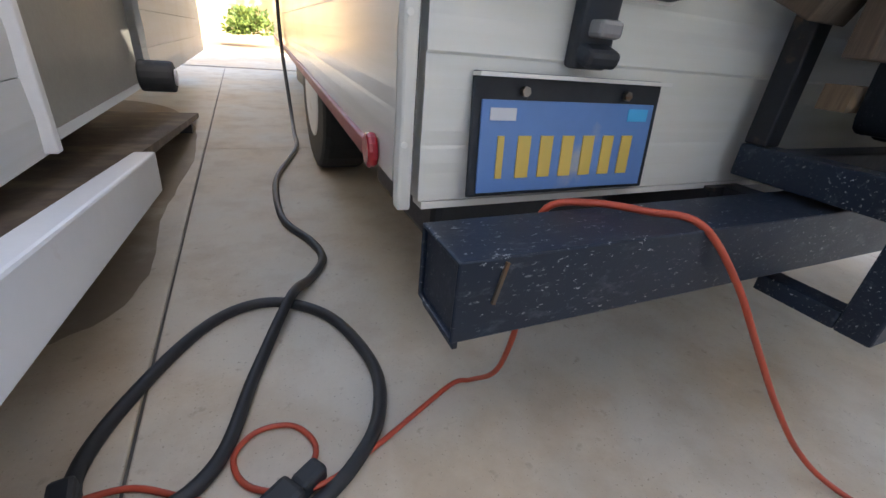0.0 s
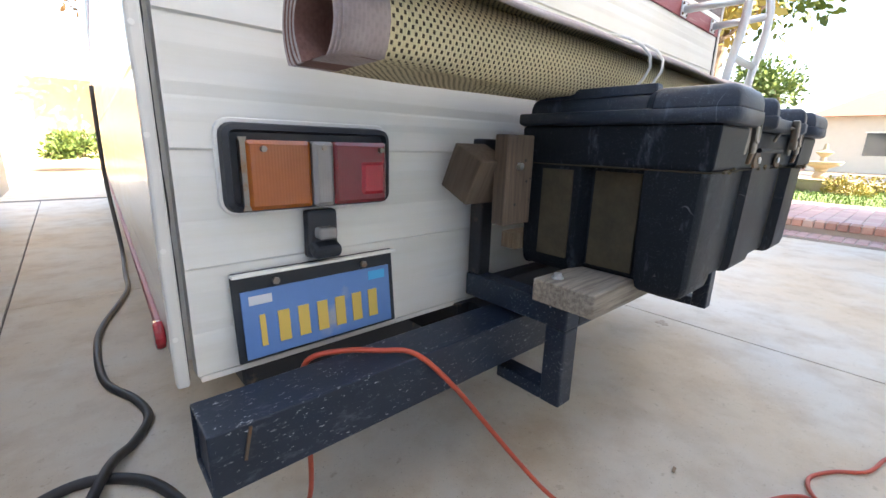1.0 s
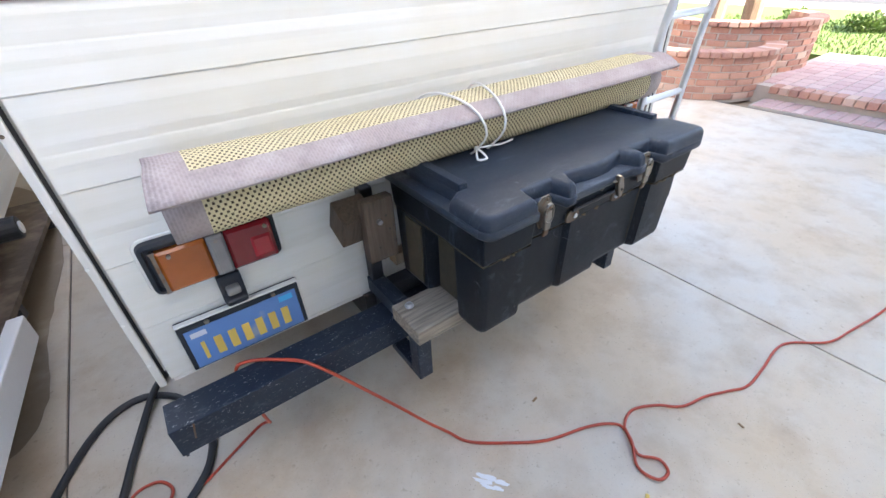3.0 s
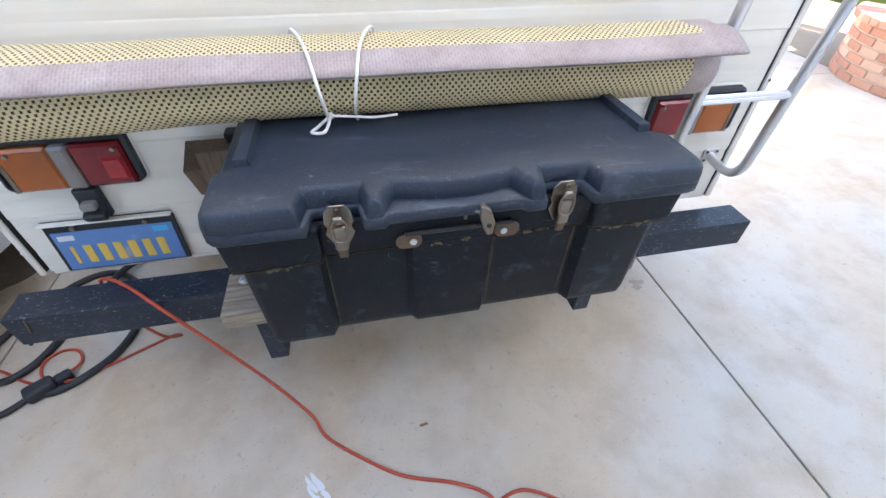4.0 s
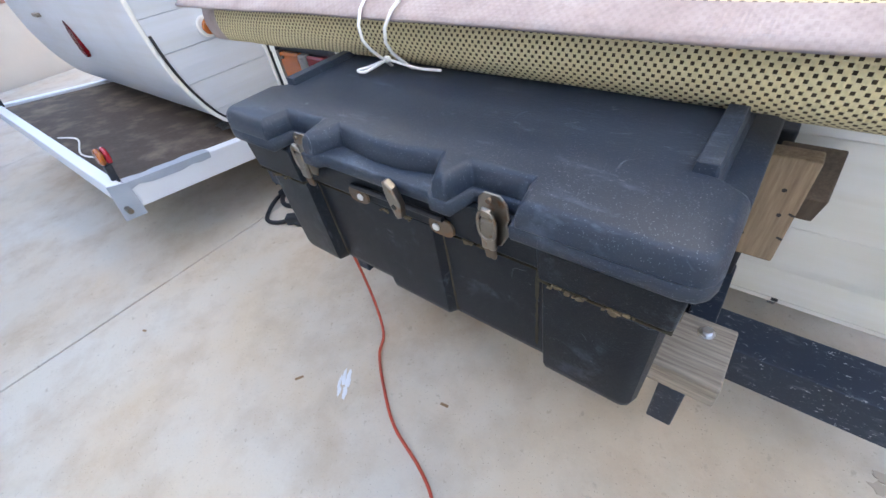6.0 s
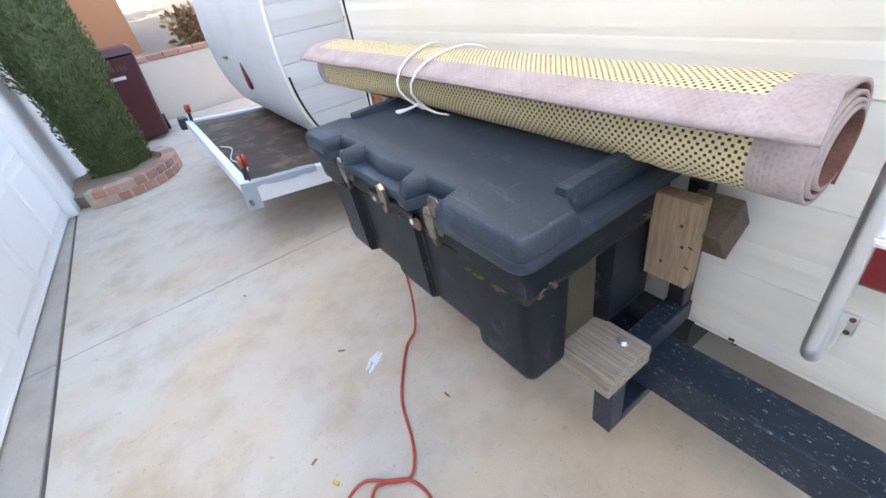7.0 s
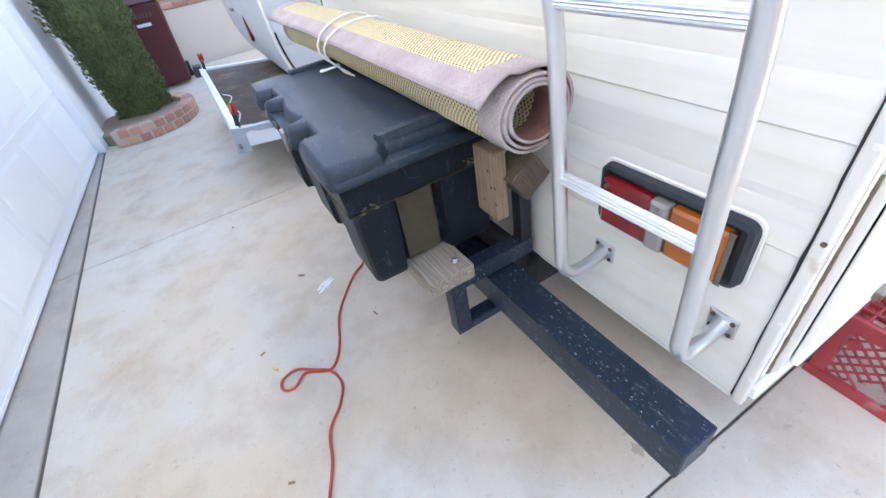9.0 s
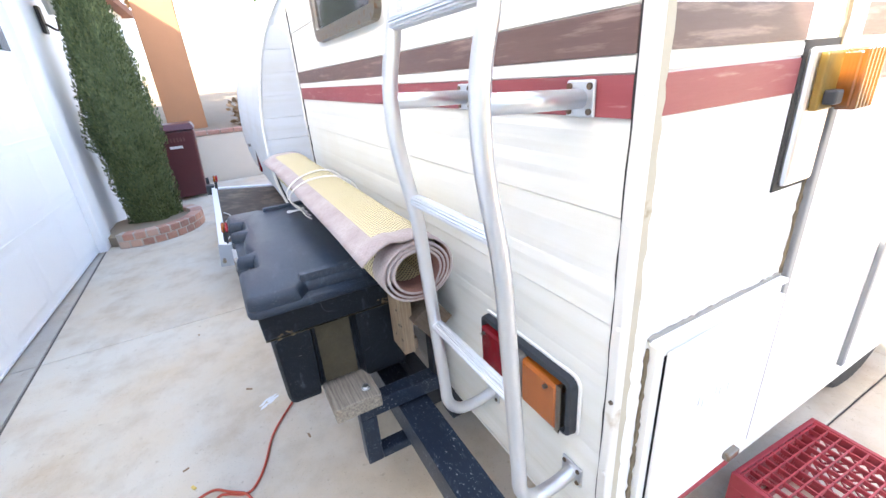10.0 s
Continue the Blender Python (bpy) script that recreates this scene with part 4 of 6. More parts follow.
for x in (0.909, 1.318):
    lt = part("latch", extrude_outline([(x - 0.027, 0.868), (x - 0.022, 0.856), (x - 0.027, 0.842), (x - 0.012, 0.812), (x + 0.012, 0.812), (x + 0.027, 0.842), (x + 0.022, 0.856), (x + 0.027, 0.868),
                                       (x + 0.024, 0.892), (x + 0.013, 0.904), (x - 0.013, 0.904), (x - 0.024, 0.892)], [(0, 0), (0.003, 0.001)]), M_STEEL, sbox, "worn plated steel latch", bevel=0.001)
    lm = Matrix(((1, 0, 0, 0), (0, 0, -1, LT + 0.022), (0, 1, 0, 0), (0, 0, 0, 1)))
    lm = pose(0, 0, 0.022) @ lm
    lt.matrix_local = lm @ pose(x, 0.862, 0) @ Matrix.Scale(0.95, 4) @ pose(-x, -0.862, 0)
    ty = LT + 0.012
    part("lever", obox(pose(x, -0.006, 0.842), 0.024, 0.010, 0.055), M_STEEL, lt, bevel=0.004).matrix_local = lm.inverted() @ pose(0, ty, 0.022)
    part("tongue", obox(pose(x, -0.004, 0.806, 10), 0.018, 0.008, 0.026), M_RUST, lt, "rusty tongue", bevel=0.003).matrix_local = lm.inverted() @ pose(0, ty, 0.022)
    part("loop", sweep(smooth_path([(x - 0.013, ty - 0.010, 0.846), (x - 0.013, ty - 0.010, 0.876), (x, ty - 0.012, 0.888), (x + 0.013, ty - 0.010, 0.876), (x + 0.013, ty - 0.010, 0.846), (x, ty - 0.012, 0.836)], 4, True), 0.0025, 8, loop=True), M_STEEL, lt, smooth=True).matrix_local = lm.inverted() @ pose(0, 0, 0.022)
    part("hook", obox(pose(x, -0.008, 0.882), 0.018, 0.008, 0.016), M_STEEL, lt, bevel=0.004).matrix_local = lm.inverted() @ pose(0, ty, 0.022)
    part("rivet", cyl((x, ty + 0.002, 0.898), (x, ty - 0.003, 0.898), 0.004, 10), M_RUST, lt).matrix_local = lm.inverted() @ pose(0, 0, 0.022)
for x, s in ((1.027, 1), (1.217, -1)):
    tb = part("bracket", extrude_outline(round_rect(x - 0.025, x + 0.025, 0.8085, 0.8425, 0.015, 5), [(0, 0), (0.004, 0.001)]), M_RUST, sbox, "rusty hasp bracket")
    tbm = Matrix(((1, 0, 0, 0), (0, 0, -1, -0.5065), (0, 1, 0, 0), (0, 0, 0, 1)))
    tb.matrix_local = tbm
    part("rivet", cyl((x + 0.008 * s, -0.509, 0.8255), (x + 0.008 * s, -0.513, 0.8255), 0.0072, 14), M_ALU, tb, bevel=0.002).matrix_local = tbm.inverted() @ pose(0, -0.002, 0)
part("hasp_bar", cyl((1.02, -0.512, 0.846), (1.225, -0.512, 0.846), 0.005, 10), M_FRAME, sbox, "black hasp rod")
padlock = thing("padlock", "scratched steel padlock hanging on the hasp", "padlock", at=(0.012, -0.010, 0.050))
part("body", extrude_outline([(0.002, -0.034), (0.011, -0.030), (0.014, -0.006), (0.004, 0.022), (-0.008, 0.032), (-0.015, 0.030), (-0.014, 0.006), (-0.004, -0.024)], [(-0.007, 0.002), (-0.005, 0), (0.005, 0), (0.007, 0.002)]), M_STEEL, padlock, bevel=0.001).matrix_local = pose(1.151, -0.532, 0.852, 90, 0, 0)
part("keyhole_cap", cyl((1.153, -0.5402, 0.842), (1.153, -0.537, 0.842), 0.0045, 10), M_GAP, padlock)
part("shackle", sweep(smooth_path([(1.142, -0.532, 0.862), (1.138, -0.530, 0.866), (1.128, -0.520, 0.864), (1.118, -0.510, 0.852), (1.120, -0.502, 0.836)]), 0.0035, 8), M_STEEL, padlock, smooth=True)
part("mud_patch", box(XL - 0.0065, XL - 0.001, -0.258, -0.182, 0.600, 0.795), M_MUD, sbox, "olive-brown mud on the back corner")
rngm = random.Random(8)


crust = bmesh.new()


def splat(x, y, z, w, h, axis, seed):
    """A thin ragged crust of mud on an upright face."""
    rng = random.Random(seed)
    bm = crust
    for _ in range(9):
        cx, cz, r = rng.uniform(-w, w), rng.uniform(-h, h), rng.uniform(0.0012, 0.0032)
        ring = [(cx + r * rng.uniform(0.5, 1.4) * math.cos(q * 0.785) * 1.6, cz + r * rng.uniform(0.5, 1.3) * math.sin(q * 0.785)) for q in range(8)]
        if axis == "y":
            loft([[(x + a, y + 0.003, z + b) for a, b in ring], [(x + a, y - 0.0015, z + b) for a, b in ring]], bm)
        else:
            loft([[(x - 0.003, y + a, z + b) for a, b in ring], [(x + 0.0015, y + a, z + b) for a, b in ring]], bm)


for sx, sw, sd in ((1.44, 0.035, 1), (1.50, 0.02, 2), (0.80, 0.03, 3), (1.11, 0.04, 4), (1.28, 0.03, 5)):
    splat(sx, -0.5215 if sx > 1.38 or sx < 0.86 else -0.5040, 0.808, sw, 0.004, "y", sd)
splat(XR + 0.0105, -0.470, 0.812, 0.020, 0.010, "x", 6)
splat(XR + 0.0105, -0.185, 0.822, 0.018, 0.008, "x", 7)
tagged(part("mud_crust", crust, M_CRUST, sbox), "thin crumbs of dried mud on the box", kind="stuff")
for px, lo in ((0.8715, 0.585), (1.199, 0.585), (1.3735, 0.60)):
    rows, z = [], lo
    while z < 0.806:
        f = (0.812 - z) / 0.232
        yy = -0.4895 + 0.008 * f
        w = rngm.uniform(0.0008, 0.0035)
        rows.append([(px - w, yy - 0.0012, z), (px + w, yy - 0.0012, z), (px + w, yy + 0.004, z), (px - w, yy + 0.004, z)])
        z += 0.012
    part("mud_seam", loft(rows), M_MUD, sbox, "thin seam of dried mud")

# ---- rolled mat ----
RX0, RLENG = 0.184, 1.604
RCY, RCZ, RA, RBB, TH = -0.163, 1.026, 0.099, 0.085, 0.0062
sect = []
tip = Vector((-0.292, 1.073))
for k in range(7):
    t = k / 6
    a0 = Vector((RCY - 0.030, RCZ + RBB * 0.985))
    sect.append(tip.lerp(a0, t) + Vector((0, 0.010 * math.sin(math.pi * t))))
turns, steps = 3.4, 150
for k in range(1, steps):
    f = k / steps
    ang = radians(108) - 2 * math.pi * turns * f
    s = 1 - 0.118 * turns * f
    sect.append(Vector((RCY + RA * s * math.cos(ang), RCZ + RBB * s * math.sin(ang))))
last_dir = (sect[-1] - sect[-2]).normalized()
for k in range(1, 5):
    sect.append(sect[-1] + last_dir * 0.012)
arc = [0.0]
for a, b in zip(sect, sect[1:]):
    arc.append(arc[-1] + (b - a).length)
NX = 40
bm = bmesh.new()
uvl = bm.loops.layers.uv.new("uv")
norm = []
for i in range(len(sect)):
    a, b = sect[max(i - 1, 0)], sect[min(i + 1, len(sect) - 1)]
    d = (b - a).normalized()
    norm.append(Vector((-d.y, d.x)))
grid = {}
rngr = random.Random(2)
for side in (0, 1):
    for i, (p, nn) in enumerate(zip(sect, norm)):
        q = p - nn * TH * side
        for j in range(NX + 1):
            x = RX0 + RLENG * j / NX
            sag = 0.004 * noise.noise((x * 3, i * 0.03, 0)) + 0.008 * (2 * abs(j / NX - 0.5)) ** 4 * (1 if i < 6 else 0)
            loose = max(0.0, (0.68 - x) / 0.51) ** 1.3
            qy = RCY + (q.x - RCY) * (1 + 0.06 * loose)
            qz = RCZ - 0.010 * loose + (q.y - RCZ) * (1 + 0.16 * loose * (0.4 if i < 6 else 1))
            qz -= 0.006 * min(1.0, max(0.0, (x - 0.6) / 1.2))
            if x < 1.585 and i > 6:
                qz = max(qz, 0.9675)
            x += (0.016 * max(0, 1 - i / 6)) * ((j == NX) - (j == 0))
            grid[side, i, j] = bm.verts.new((x + (0.010 * (i / len(sect)) if j == NX else 0), qy - sag * (i < 12), qz + sag))
n = len(sect)


def quad(keys, uvs):
    f = bm.faces.new([grid[k] for k in keys])
    f.smooth = True
    for lp, w in zip(f.loops, uvs):
        lp[uvl].uv = w


for side in (0, 1):
    for i in range(n - 1):
        for j in range(NX):
            u0, u1 = RLENG * j / NX, RLENG * (j + 1) / NX
            quad(((side, i, j), (side, i, j + 1), (side, i + 1, j + 1), (side, i + 1, j)), ((u0, arc[i]), (u1, arc[i]), (u1, arc[i + 1]), (u0, arc[i + 1])))
for j in (0, NX):
    for i in range(n - 1):
        quad(((0, i, j), (0, i + 1, j), (1, i + 1, j), (1, i, j)), ((0, 0),) * 4)
for i in (0, n - 1):
    for j in range(NX):
        quad(((0, i, j), (1, i, j), (1, i, j + 1), (0, i, j + 1)), ((0, 0),) * 4)
bm.faces.ensure_lookup_table()
for k, f in enumerate(bm.faces):
    f.material_index = 1 if (n - 1) * NX <= k < 2 * (n - 1) * NX else 0
rug = part("rolled_mat", bm, rug_mat("woven_mat", RLENG, 0.062))
# Inner felt is browner: shadow and warm bounce inside the roll, put into colour.
rug.data.materials.append(rug_mat("woven_mat_inner_shade", RLENG, 0.060, ((0.17, 0.075, 0.055), (0.25, 0.125, 0.095))))
tagged(rug, "rolled yellow woven outdoor mat with mauve felt borders", "rolled mat")

# ---- string tied round the mat ----
string = thing("string", "white string tied in a bow round the rolled mat", "string", at=(0.026, 0.0, 0.0))


def tie(x_front, x_top, x_back):
    pts = []
    for k in range(28):
        a = radians(200) - 2 * math.pi * k / 28
        c = 0.5 + 0.5 * math.cos(a - radians(20))
        x = x_front + (x_top - x_front) * c
        ca, sa = math.cos(a), math.sin(a)
        grow = 1.07 + 0.44 * max(0.0, math.cos(a - radians(161))) ** 5
        pts.append(Vector((x, RCY + (RA * grow + 0.002) * ca, RCZ + (RBB * (1.05 + 0.22 * max(0.0, math.cos(a - radians(150))) ** 6) + 0.002) * sa)))
    return pts


for xa, xb in ((0.880, 0.815), (0.935, 1.0)):
    part("loop", sweep(tie(xa, xb, xb), 0.0032, 8, loop=True), M_STRING, string, smooth=True)
K = Vector((0.884, -0.262, 0.986))
part("bow", sweep(smooth_path([K, K + Vector((-0.025, -0.03, -0.008)), K + Vector((-0.036, -0.052, -0.008)), K + Vector((-0.014, -0.056, -0.008)), K + Vector((-0.004, -0.03, -0.004)), K]), 0.0032, 8), M_STRING, string, smooth=True)
part("tail", sweep(smooth_path([K, K + Vector((0.05, -0.008, -0.002)), K + Vector((0.09, -0.002, -0.009)), K + Vector((0.135, 0.004, -0.009))]), 0.0028, 8), M_STRING, string, smooth=True)
part("knot", obox(pose(*K), 0.014, 0.012, 0.012), M_STRING, string, bevel=0.004)

# ---- ladder ----
ladder = thing("ladder", "bent aluminium tube ladder bolted to the rear wall", "ladder")
LP = [(-0.004, 0.632), (-0.060, 0.622), (-0.115, 0.628), (-0.146, 0.668), (-0.152, 0.74), (-0.170, 1.03), (-0.180, 1.17), (-0.200, 1.29), (-0.207, 1.36), (-0.205, 1.44), (-0.185, 1.54), (-0.165, 1.72), (-0.15, 2.1), (-0.15, 2.7)]
LXS = (1.856, 2.152)
for x, LFO in zip(LXS, (0.06, 0.024)):
    rl = part("rail", sweep(smooth_path([(x, y, z) for y, z in LP], 8), 0.0148, 14), M_ALU, ladder, smooth=True)
    part("flange", box(x - 0.028, x + 0.028, -0.010, -0.004, 0.606, 0.658), M_ALU, rl, bevel=0.004)
    for dx, dz in ((-0.019, 0.016), (0.019, 0.016), (-0.019, -0.016), (0.019, -0.016)):
        part("screw", cyl((x + dx, -0.009, 0.632 + dz), (x + dx, -0.013, 0.632 + dz), 0.005, 8), M_RUST, rl)
    so = part("standoff", cyl((x, -0.200, 1.405), (x - LFO, -0.008, 1.395), 0.0145, 16), M_ALU, ladder, smooth=True)
    part("flange", box(x - LFO - 0.028, x - LFO + 0.028, -0.013, -0.007, 1.368, 1.422), M_ALU, so, bevel=0.004)
    for dx, dz in ((-LFO - 0.020, 0.018), (0.020 - LFO, 0.018), (-LFO - 0.020, -0.018), (0.020 - LFO, -0.018)):
        part("screw", cyl((x + dx, -0.012, 1.395 + dz), (x + dx, -0.016, 1.395 + dz), 0.005, 8), M_RUST, so)


def rung(y, z):
    prof = []
    for k in range(32):
        a = 2 * math.pi * k / 32
        r = 0.0150 if k % 2 else 0.0132
        prof.append((r * math.cos(a), r * math.sin(a) * 0.85))
    pts = [Vector((LXS[0] + 0.010, y, z)), Vector((LXS[0] + 0.04, y, z)), Vector((LXS[1] - 0.04, y, z)), Vector((LXS[1] - 0.010, y, z))]
    return sweep(pts, 0.015, profile=prof)


for y, z in ((-0.160, 0.908), (-0.182, 1.214), (-0.186, 1.532), (-0.155, 1.86), (-0.15, 2.2)):
    part("rung", rung(y, z), M_ALU, ladder, "ribbed aluminium rung")

# ---- cords and cables ----
def ground_line(name, label, cat, pts, r, mat, per=7):
    o = part(name, sweep(smooth_path(pts, per), r, 8), mat, smooth=True)
    return tagged(o, label, cat)


CZ = 0.007
ground_line("extension_cord", "orange extension cord lying over the bumper and the concrete", "cord", [
    (0.17, -0.070, 0.40), (0.185, -0.080, 0.470), (0.235, -0.105, 0.484), (0.293, -0.150, 0.485), (0.345, -0.196, 0.480), (0.415, -0.230, 0.40), (0.49, -0.257, 0.292), (0.57, -0.287, 0.176), (0.642, -0.325, 0.076), (0.70, -0.372, 0.018),
    (0.74, -0.440, CZ), (0.84, -0.523, CZ), (0.96, -0.602, CZ), (1.10, -0.650, CZ), (1.18, -0.690, CZ), (1.212, -0.733, CZ), (1.175, -0.800, CZ), (1.168, -0.830, CZ), (1.205, -0.875, CZ), (1.190, -0.915, CZ), (1.142, -0.910, CZ), (1.126, -0.848, CZ),
    (1.180, -0.788, CZ + 0.010), (1.222, -0.732, CZ + 0.004), (1.300, -0.712, CZ), (1.385, -0.752, CZ), (1.46, -0.815, CZ), (1.57, -0.845, CZ), (1.66, -0.885, CZ), (1.74, -0.918, CZ), (1.87, -0.918, CZ), (2.03, -0.907, CZ), (2.12, -0.930, CZ), (2.245, -1.023, CZ),
    (2.41, -1.06, CZ), (2.71, -1.11, CZ), (3.2, -1.14, CZ), (3.7, -1.10, CZ), (4.3, -1.20, CZ), (5.0, -1.5, CZ)], 0.0052, M_CORD)
ground_line("extension_cord", "orange extension cord end looped on the concrete beneath the bumper", "cord", [
    (0.17, -0.075, 0.40), (0.185, -0.07, 0.28), (0.20, -0.02, 0.12), (0.20, 0.06, 0.02), (0.165, 0.075, CZ), (0.07, 0.03, CZ), (-0.03, -0.02, CZ), (-0.14, -0.07, CZ + 0.012), (-0.235, -0.03, CZ), (-0.262, 0.035, CZ), (-0.225, 0.078, CZ),
    (-0.165, 0.072, CZ), (-0.132, 0.02, CZ), (-0.15, -0.035, CZ + 0.012), (-0.22, -0.06, CZ), (-0.30, -0.03, CZ), (-0.40, 0.03, CZ), (-0.475, 0.03, 0.012)], 0.0052, M_CORD)
BZ = 0.012
ground_line("power_cable", "thick black power cable snaking beside the motorhome", "cable", [
    (0.115, 3.3, 1.2), (0.105, 3.25, 0.6), (0.12, 3.0, 0.10), (0.09, 2.5, BZ), (0.06, 2.08, BZ), (-0.07, 1.60, BZ), (-0.105, 1.35, BZ), (-0.10, 1.02, BZ), (-0.03, 0.82, BZ), (-0.012, 0.69, BZ), (-0.06, 0.58, BZ), (-0.125, 0.47, BZ + 0.02), (-0.22, 0.23, BZ), (-0.285, 0.03, BZ), (-0.38, -0.03, BZ),
    (-0.475, 0.03, BZ), (-0.465, 0.16, BZ), (-0.36, 0.37, BZ), (-0.26, 0.47, BZ), (-0.15, 0.475, BZ), (-0.04, 0.37, BZ), (0.015, 0.18, BZ), (-0.01, 0.04, BZ), (-0.08, -0.05, BZ), (-0.16, -0.10, BZ), (-0.22, -0.10, BZ)], 0.0135, M_CABLE)
ground_line("power_cable", "short black adapter lead with moulded plugs", "cable", [(-0.22, -0.10, 0.02), (-0.29, -0.155, BZ), (-0.36, -0.165, BZ), (-0.43, -0.10, BZ), (-0.48, -0.02, BZ), (-0.49, 0.03, BZ)], 0.011, M_CABLE)
plug = thing("plug", "black moulded plug joining the cables", "plug")
part("body", obox(pose(-0.205, -0.095, 0.028, 0, 0, 35), 0.085, 0.05, 0.05), M_RUBBER, plug, bevel=0.010)
part("grip", obox(pose(-0.150, -0.055, 0.024, 0, 0, 35), 0.05, 0.035, 0.036), M_RUBBER, plug, bevel=0.008)
plug2 = part("plug", obox(pose(-0.485, 0.035, 0.022, 0, 0, 100), 0.05, 0.036, 0.034), M_RUBBER, bevel=0.008)
tagged(plug2, "black plug on the end of the adapter lead", "plug")


def splotch(label, cx, cy, sx, sy, mat, seed, z=0.0012, rot=0.0, count=5, size=(0.3, 0.6)):
    rng = random.Random(seed)
    bm = bmesh.new()
    for q in range(count):
        ox, oy, k = rng.uniform(-0.5, 0.5) * sx, rng.uniform(-0.5, 0.5) * sy, rng.uniform(*size)
        ring = []
        for i in range(14):
            a = 2 * math.pi * i / 14
            rr = k * rng.uniform(0.6, 1.2)
            ring.append(Matrix.Rotation(rot, 3, "Z") @ Vector((ox + sx * rr * math.cos(a) * 0.6, oy + sy * rr * math.sin(a) * 0.6, 0)))
        loft([[p + Vector((cx, cy, -0.004)) for p in ring], [p + Vector((cx, cy, z + q * 0.0003)) for p in ring]], bm)
    o = part("paint_spill", bm, mat)
    return tagged(o, label, "spill")


splotch("dried white paint spill on the concrete", 0.726, -0.616, 0.034, 0.125, simple("dry_white_paint", (0.76, 0.76, 0.76), 0.6, var=0.08, scale=60), 3, rot=radians(35), count=5, size=(0.22, 0.46))
splotch("rusty brown stain on the concrete", 2.10, -0.02, 0.07, 0.05, simple("rust_stain", (0.45, 0.36, 0.27), 0.9, var=0.2), 5, 0.0006)
# One brown sheet holds both the concrete's dirt stain and the trailer's shade.
rngd = random.Random(17)
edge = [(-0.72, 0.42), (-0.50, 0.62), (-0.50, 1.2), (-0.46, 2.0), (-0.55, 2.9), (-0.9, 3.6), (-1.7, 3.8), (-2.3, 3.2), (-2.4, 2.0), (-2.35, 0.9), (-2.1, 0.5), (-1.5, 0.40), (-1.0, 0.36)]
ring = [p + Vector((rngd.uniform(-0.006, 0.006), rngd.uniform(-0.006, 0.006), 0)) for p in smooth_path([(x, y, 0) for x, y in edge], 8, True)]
stain_shade = part("stain_shade_patch", loft([[p + Vector((0, 0, -0.004)) for p in ring], [p + Vector((0, 0, 0.0008)) for p in ring]]), simple("dirt_and_shade", (0.31, 0.25, 0.185), 0.9, var=0.35, scale=3, fine=40, bumps=0.3, dirt=(0.42, 0.36, 0.28), dirt_at=0.55))
tagged(stain_shade, "brown sheet of dirt stain and painted shade under the trailer", "stain", kind="structure")
for i, (lx, ly, ang) in enumerate(((0.558, -0.666, 60), (1.05, -0.46, 10), (0.95, -0.95, 120), (1.55, -0.98, 70), (-0.2, -0.9, 20))):
    o = part("dry_leaf", obox(pose(lx, ly, 0.004, 8, 5, ang), 0.030 - 0.003 * i, 0.008, 0.002), M_DRY)
    tagged(o, "small dry brown leaf on the concrete", "leaf", "dry leaves")
o = part("wood_chip", obox(pose(1.065, -0.92, 0.004, 0, 0, 30), 0.025, 0.012, 0.006), M_YELLOW, bevel=0.002)
tagged(o, "pale yellow chip lying on the concrete", "chip")

# ---- flat trailer with an old rounded camper on it ----
trailer = thing("trailer", "flat trailer with a white steel frame and stained plywood deck", "trailer")
TX0, TX1, TY0, TY1, TZ0, TZ1 = -2.58, -0.432, -0.60, 0.91, 0.309, 0.424
part("side_rail", box(TX1 - 0.055, TX1, TY0 + 0.004, TY1, TZ0, TZ1), M_WHITE, trailer, "white painted steel rail", bevel=0.006)
part("side_rail", box(TX0, TX0 + 0.055, TY0 + 0.004, 2.9, TZ0, TZ1), M_WHITE, trailer, bevel=0.006)
part("rear_rail", box(TX0, TX1, TY0 - 0.05, TY0, TZ1 - 0.055, TZ1 + 0.012), M_WHITE, trailer, "chipped white rear rail", bevel=0.005)
part("deck", box(TX0 + 0.06, TX1 - 0.06, TY0 + 0.004, 2.9, TZ1 - 0.05, TZ1 - 0.02), M_DECK, trailer, "dark stained plywood deck")
for y in (0.2, 1.1, 2.4):
    part("cross_member", box(TX0 + 0.06, TX1 - 0.06, y, y + 0.06, TZ0 + 0.01, TZ1 - 0.055), M_FRAME, trailer)
part("gusset", loft([[(TX1 + 0.002, TY0 - 0.055, 0.28), (TX1 + 0.002, TY0 + 0.03, 0.28), (TX1 + 0.002, TY0 + 0.02, 0.43), (TX1 + 0.002, TY0 - 0.055, 0.44)], [(TX1 + 0.008, TY0 - 0.055, 0.28), (TX1 + 0.008, TY0 + 0.03, 0.28), (TX1 + 0.008, TY0 + 0.02, 0.43), (TX1 + 0.008, TY0 - 0.055, 0.44)]]), M_TAPE, trailer, "bare corner plate")
bm = bmesh.new()
rng = random.Random(6)
rows = []
for k in range(9):
    y = TY0 + 0.01 + k * 0.045
    w = rng.uniform(0.045, 0.07)
    rows.append([(TX1 - w, y, TZ1 + 0.004), (TX1 + 0.004, y, TZ1 + 0.006), (TX1 + 0.005, y, TZ1 - rng.uniform(0.01, 0.035)), (TX1 - 0.02, y, TZ1 - 0.01)])
part("tape", loft(rows), M_TAPE, trailer, "peeling grey tape on the rail")
part("bolt", cyl((TX1, TY0 - 0.03, 0.33), (TX1 + 0.05, TY0 - 0.03, 0.33), 0.012, 8), M_STEEL, trailer)
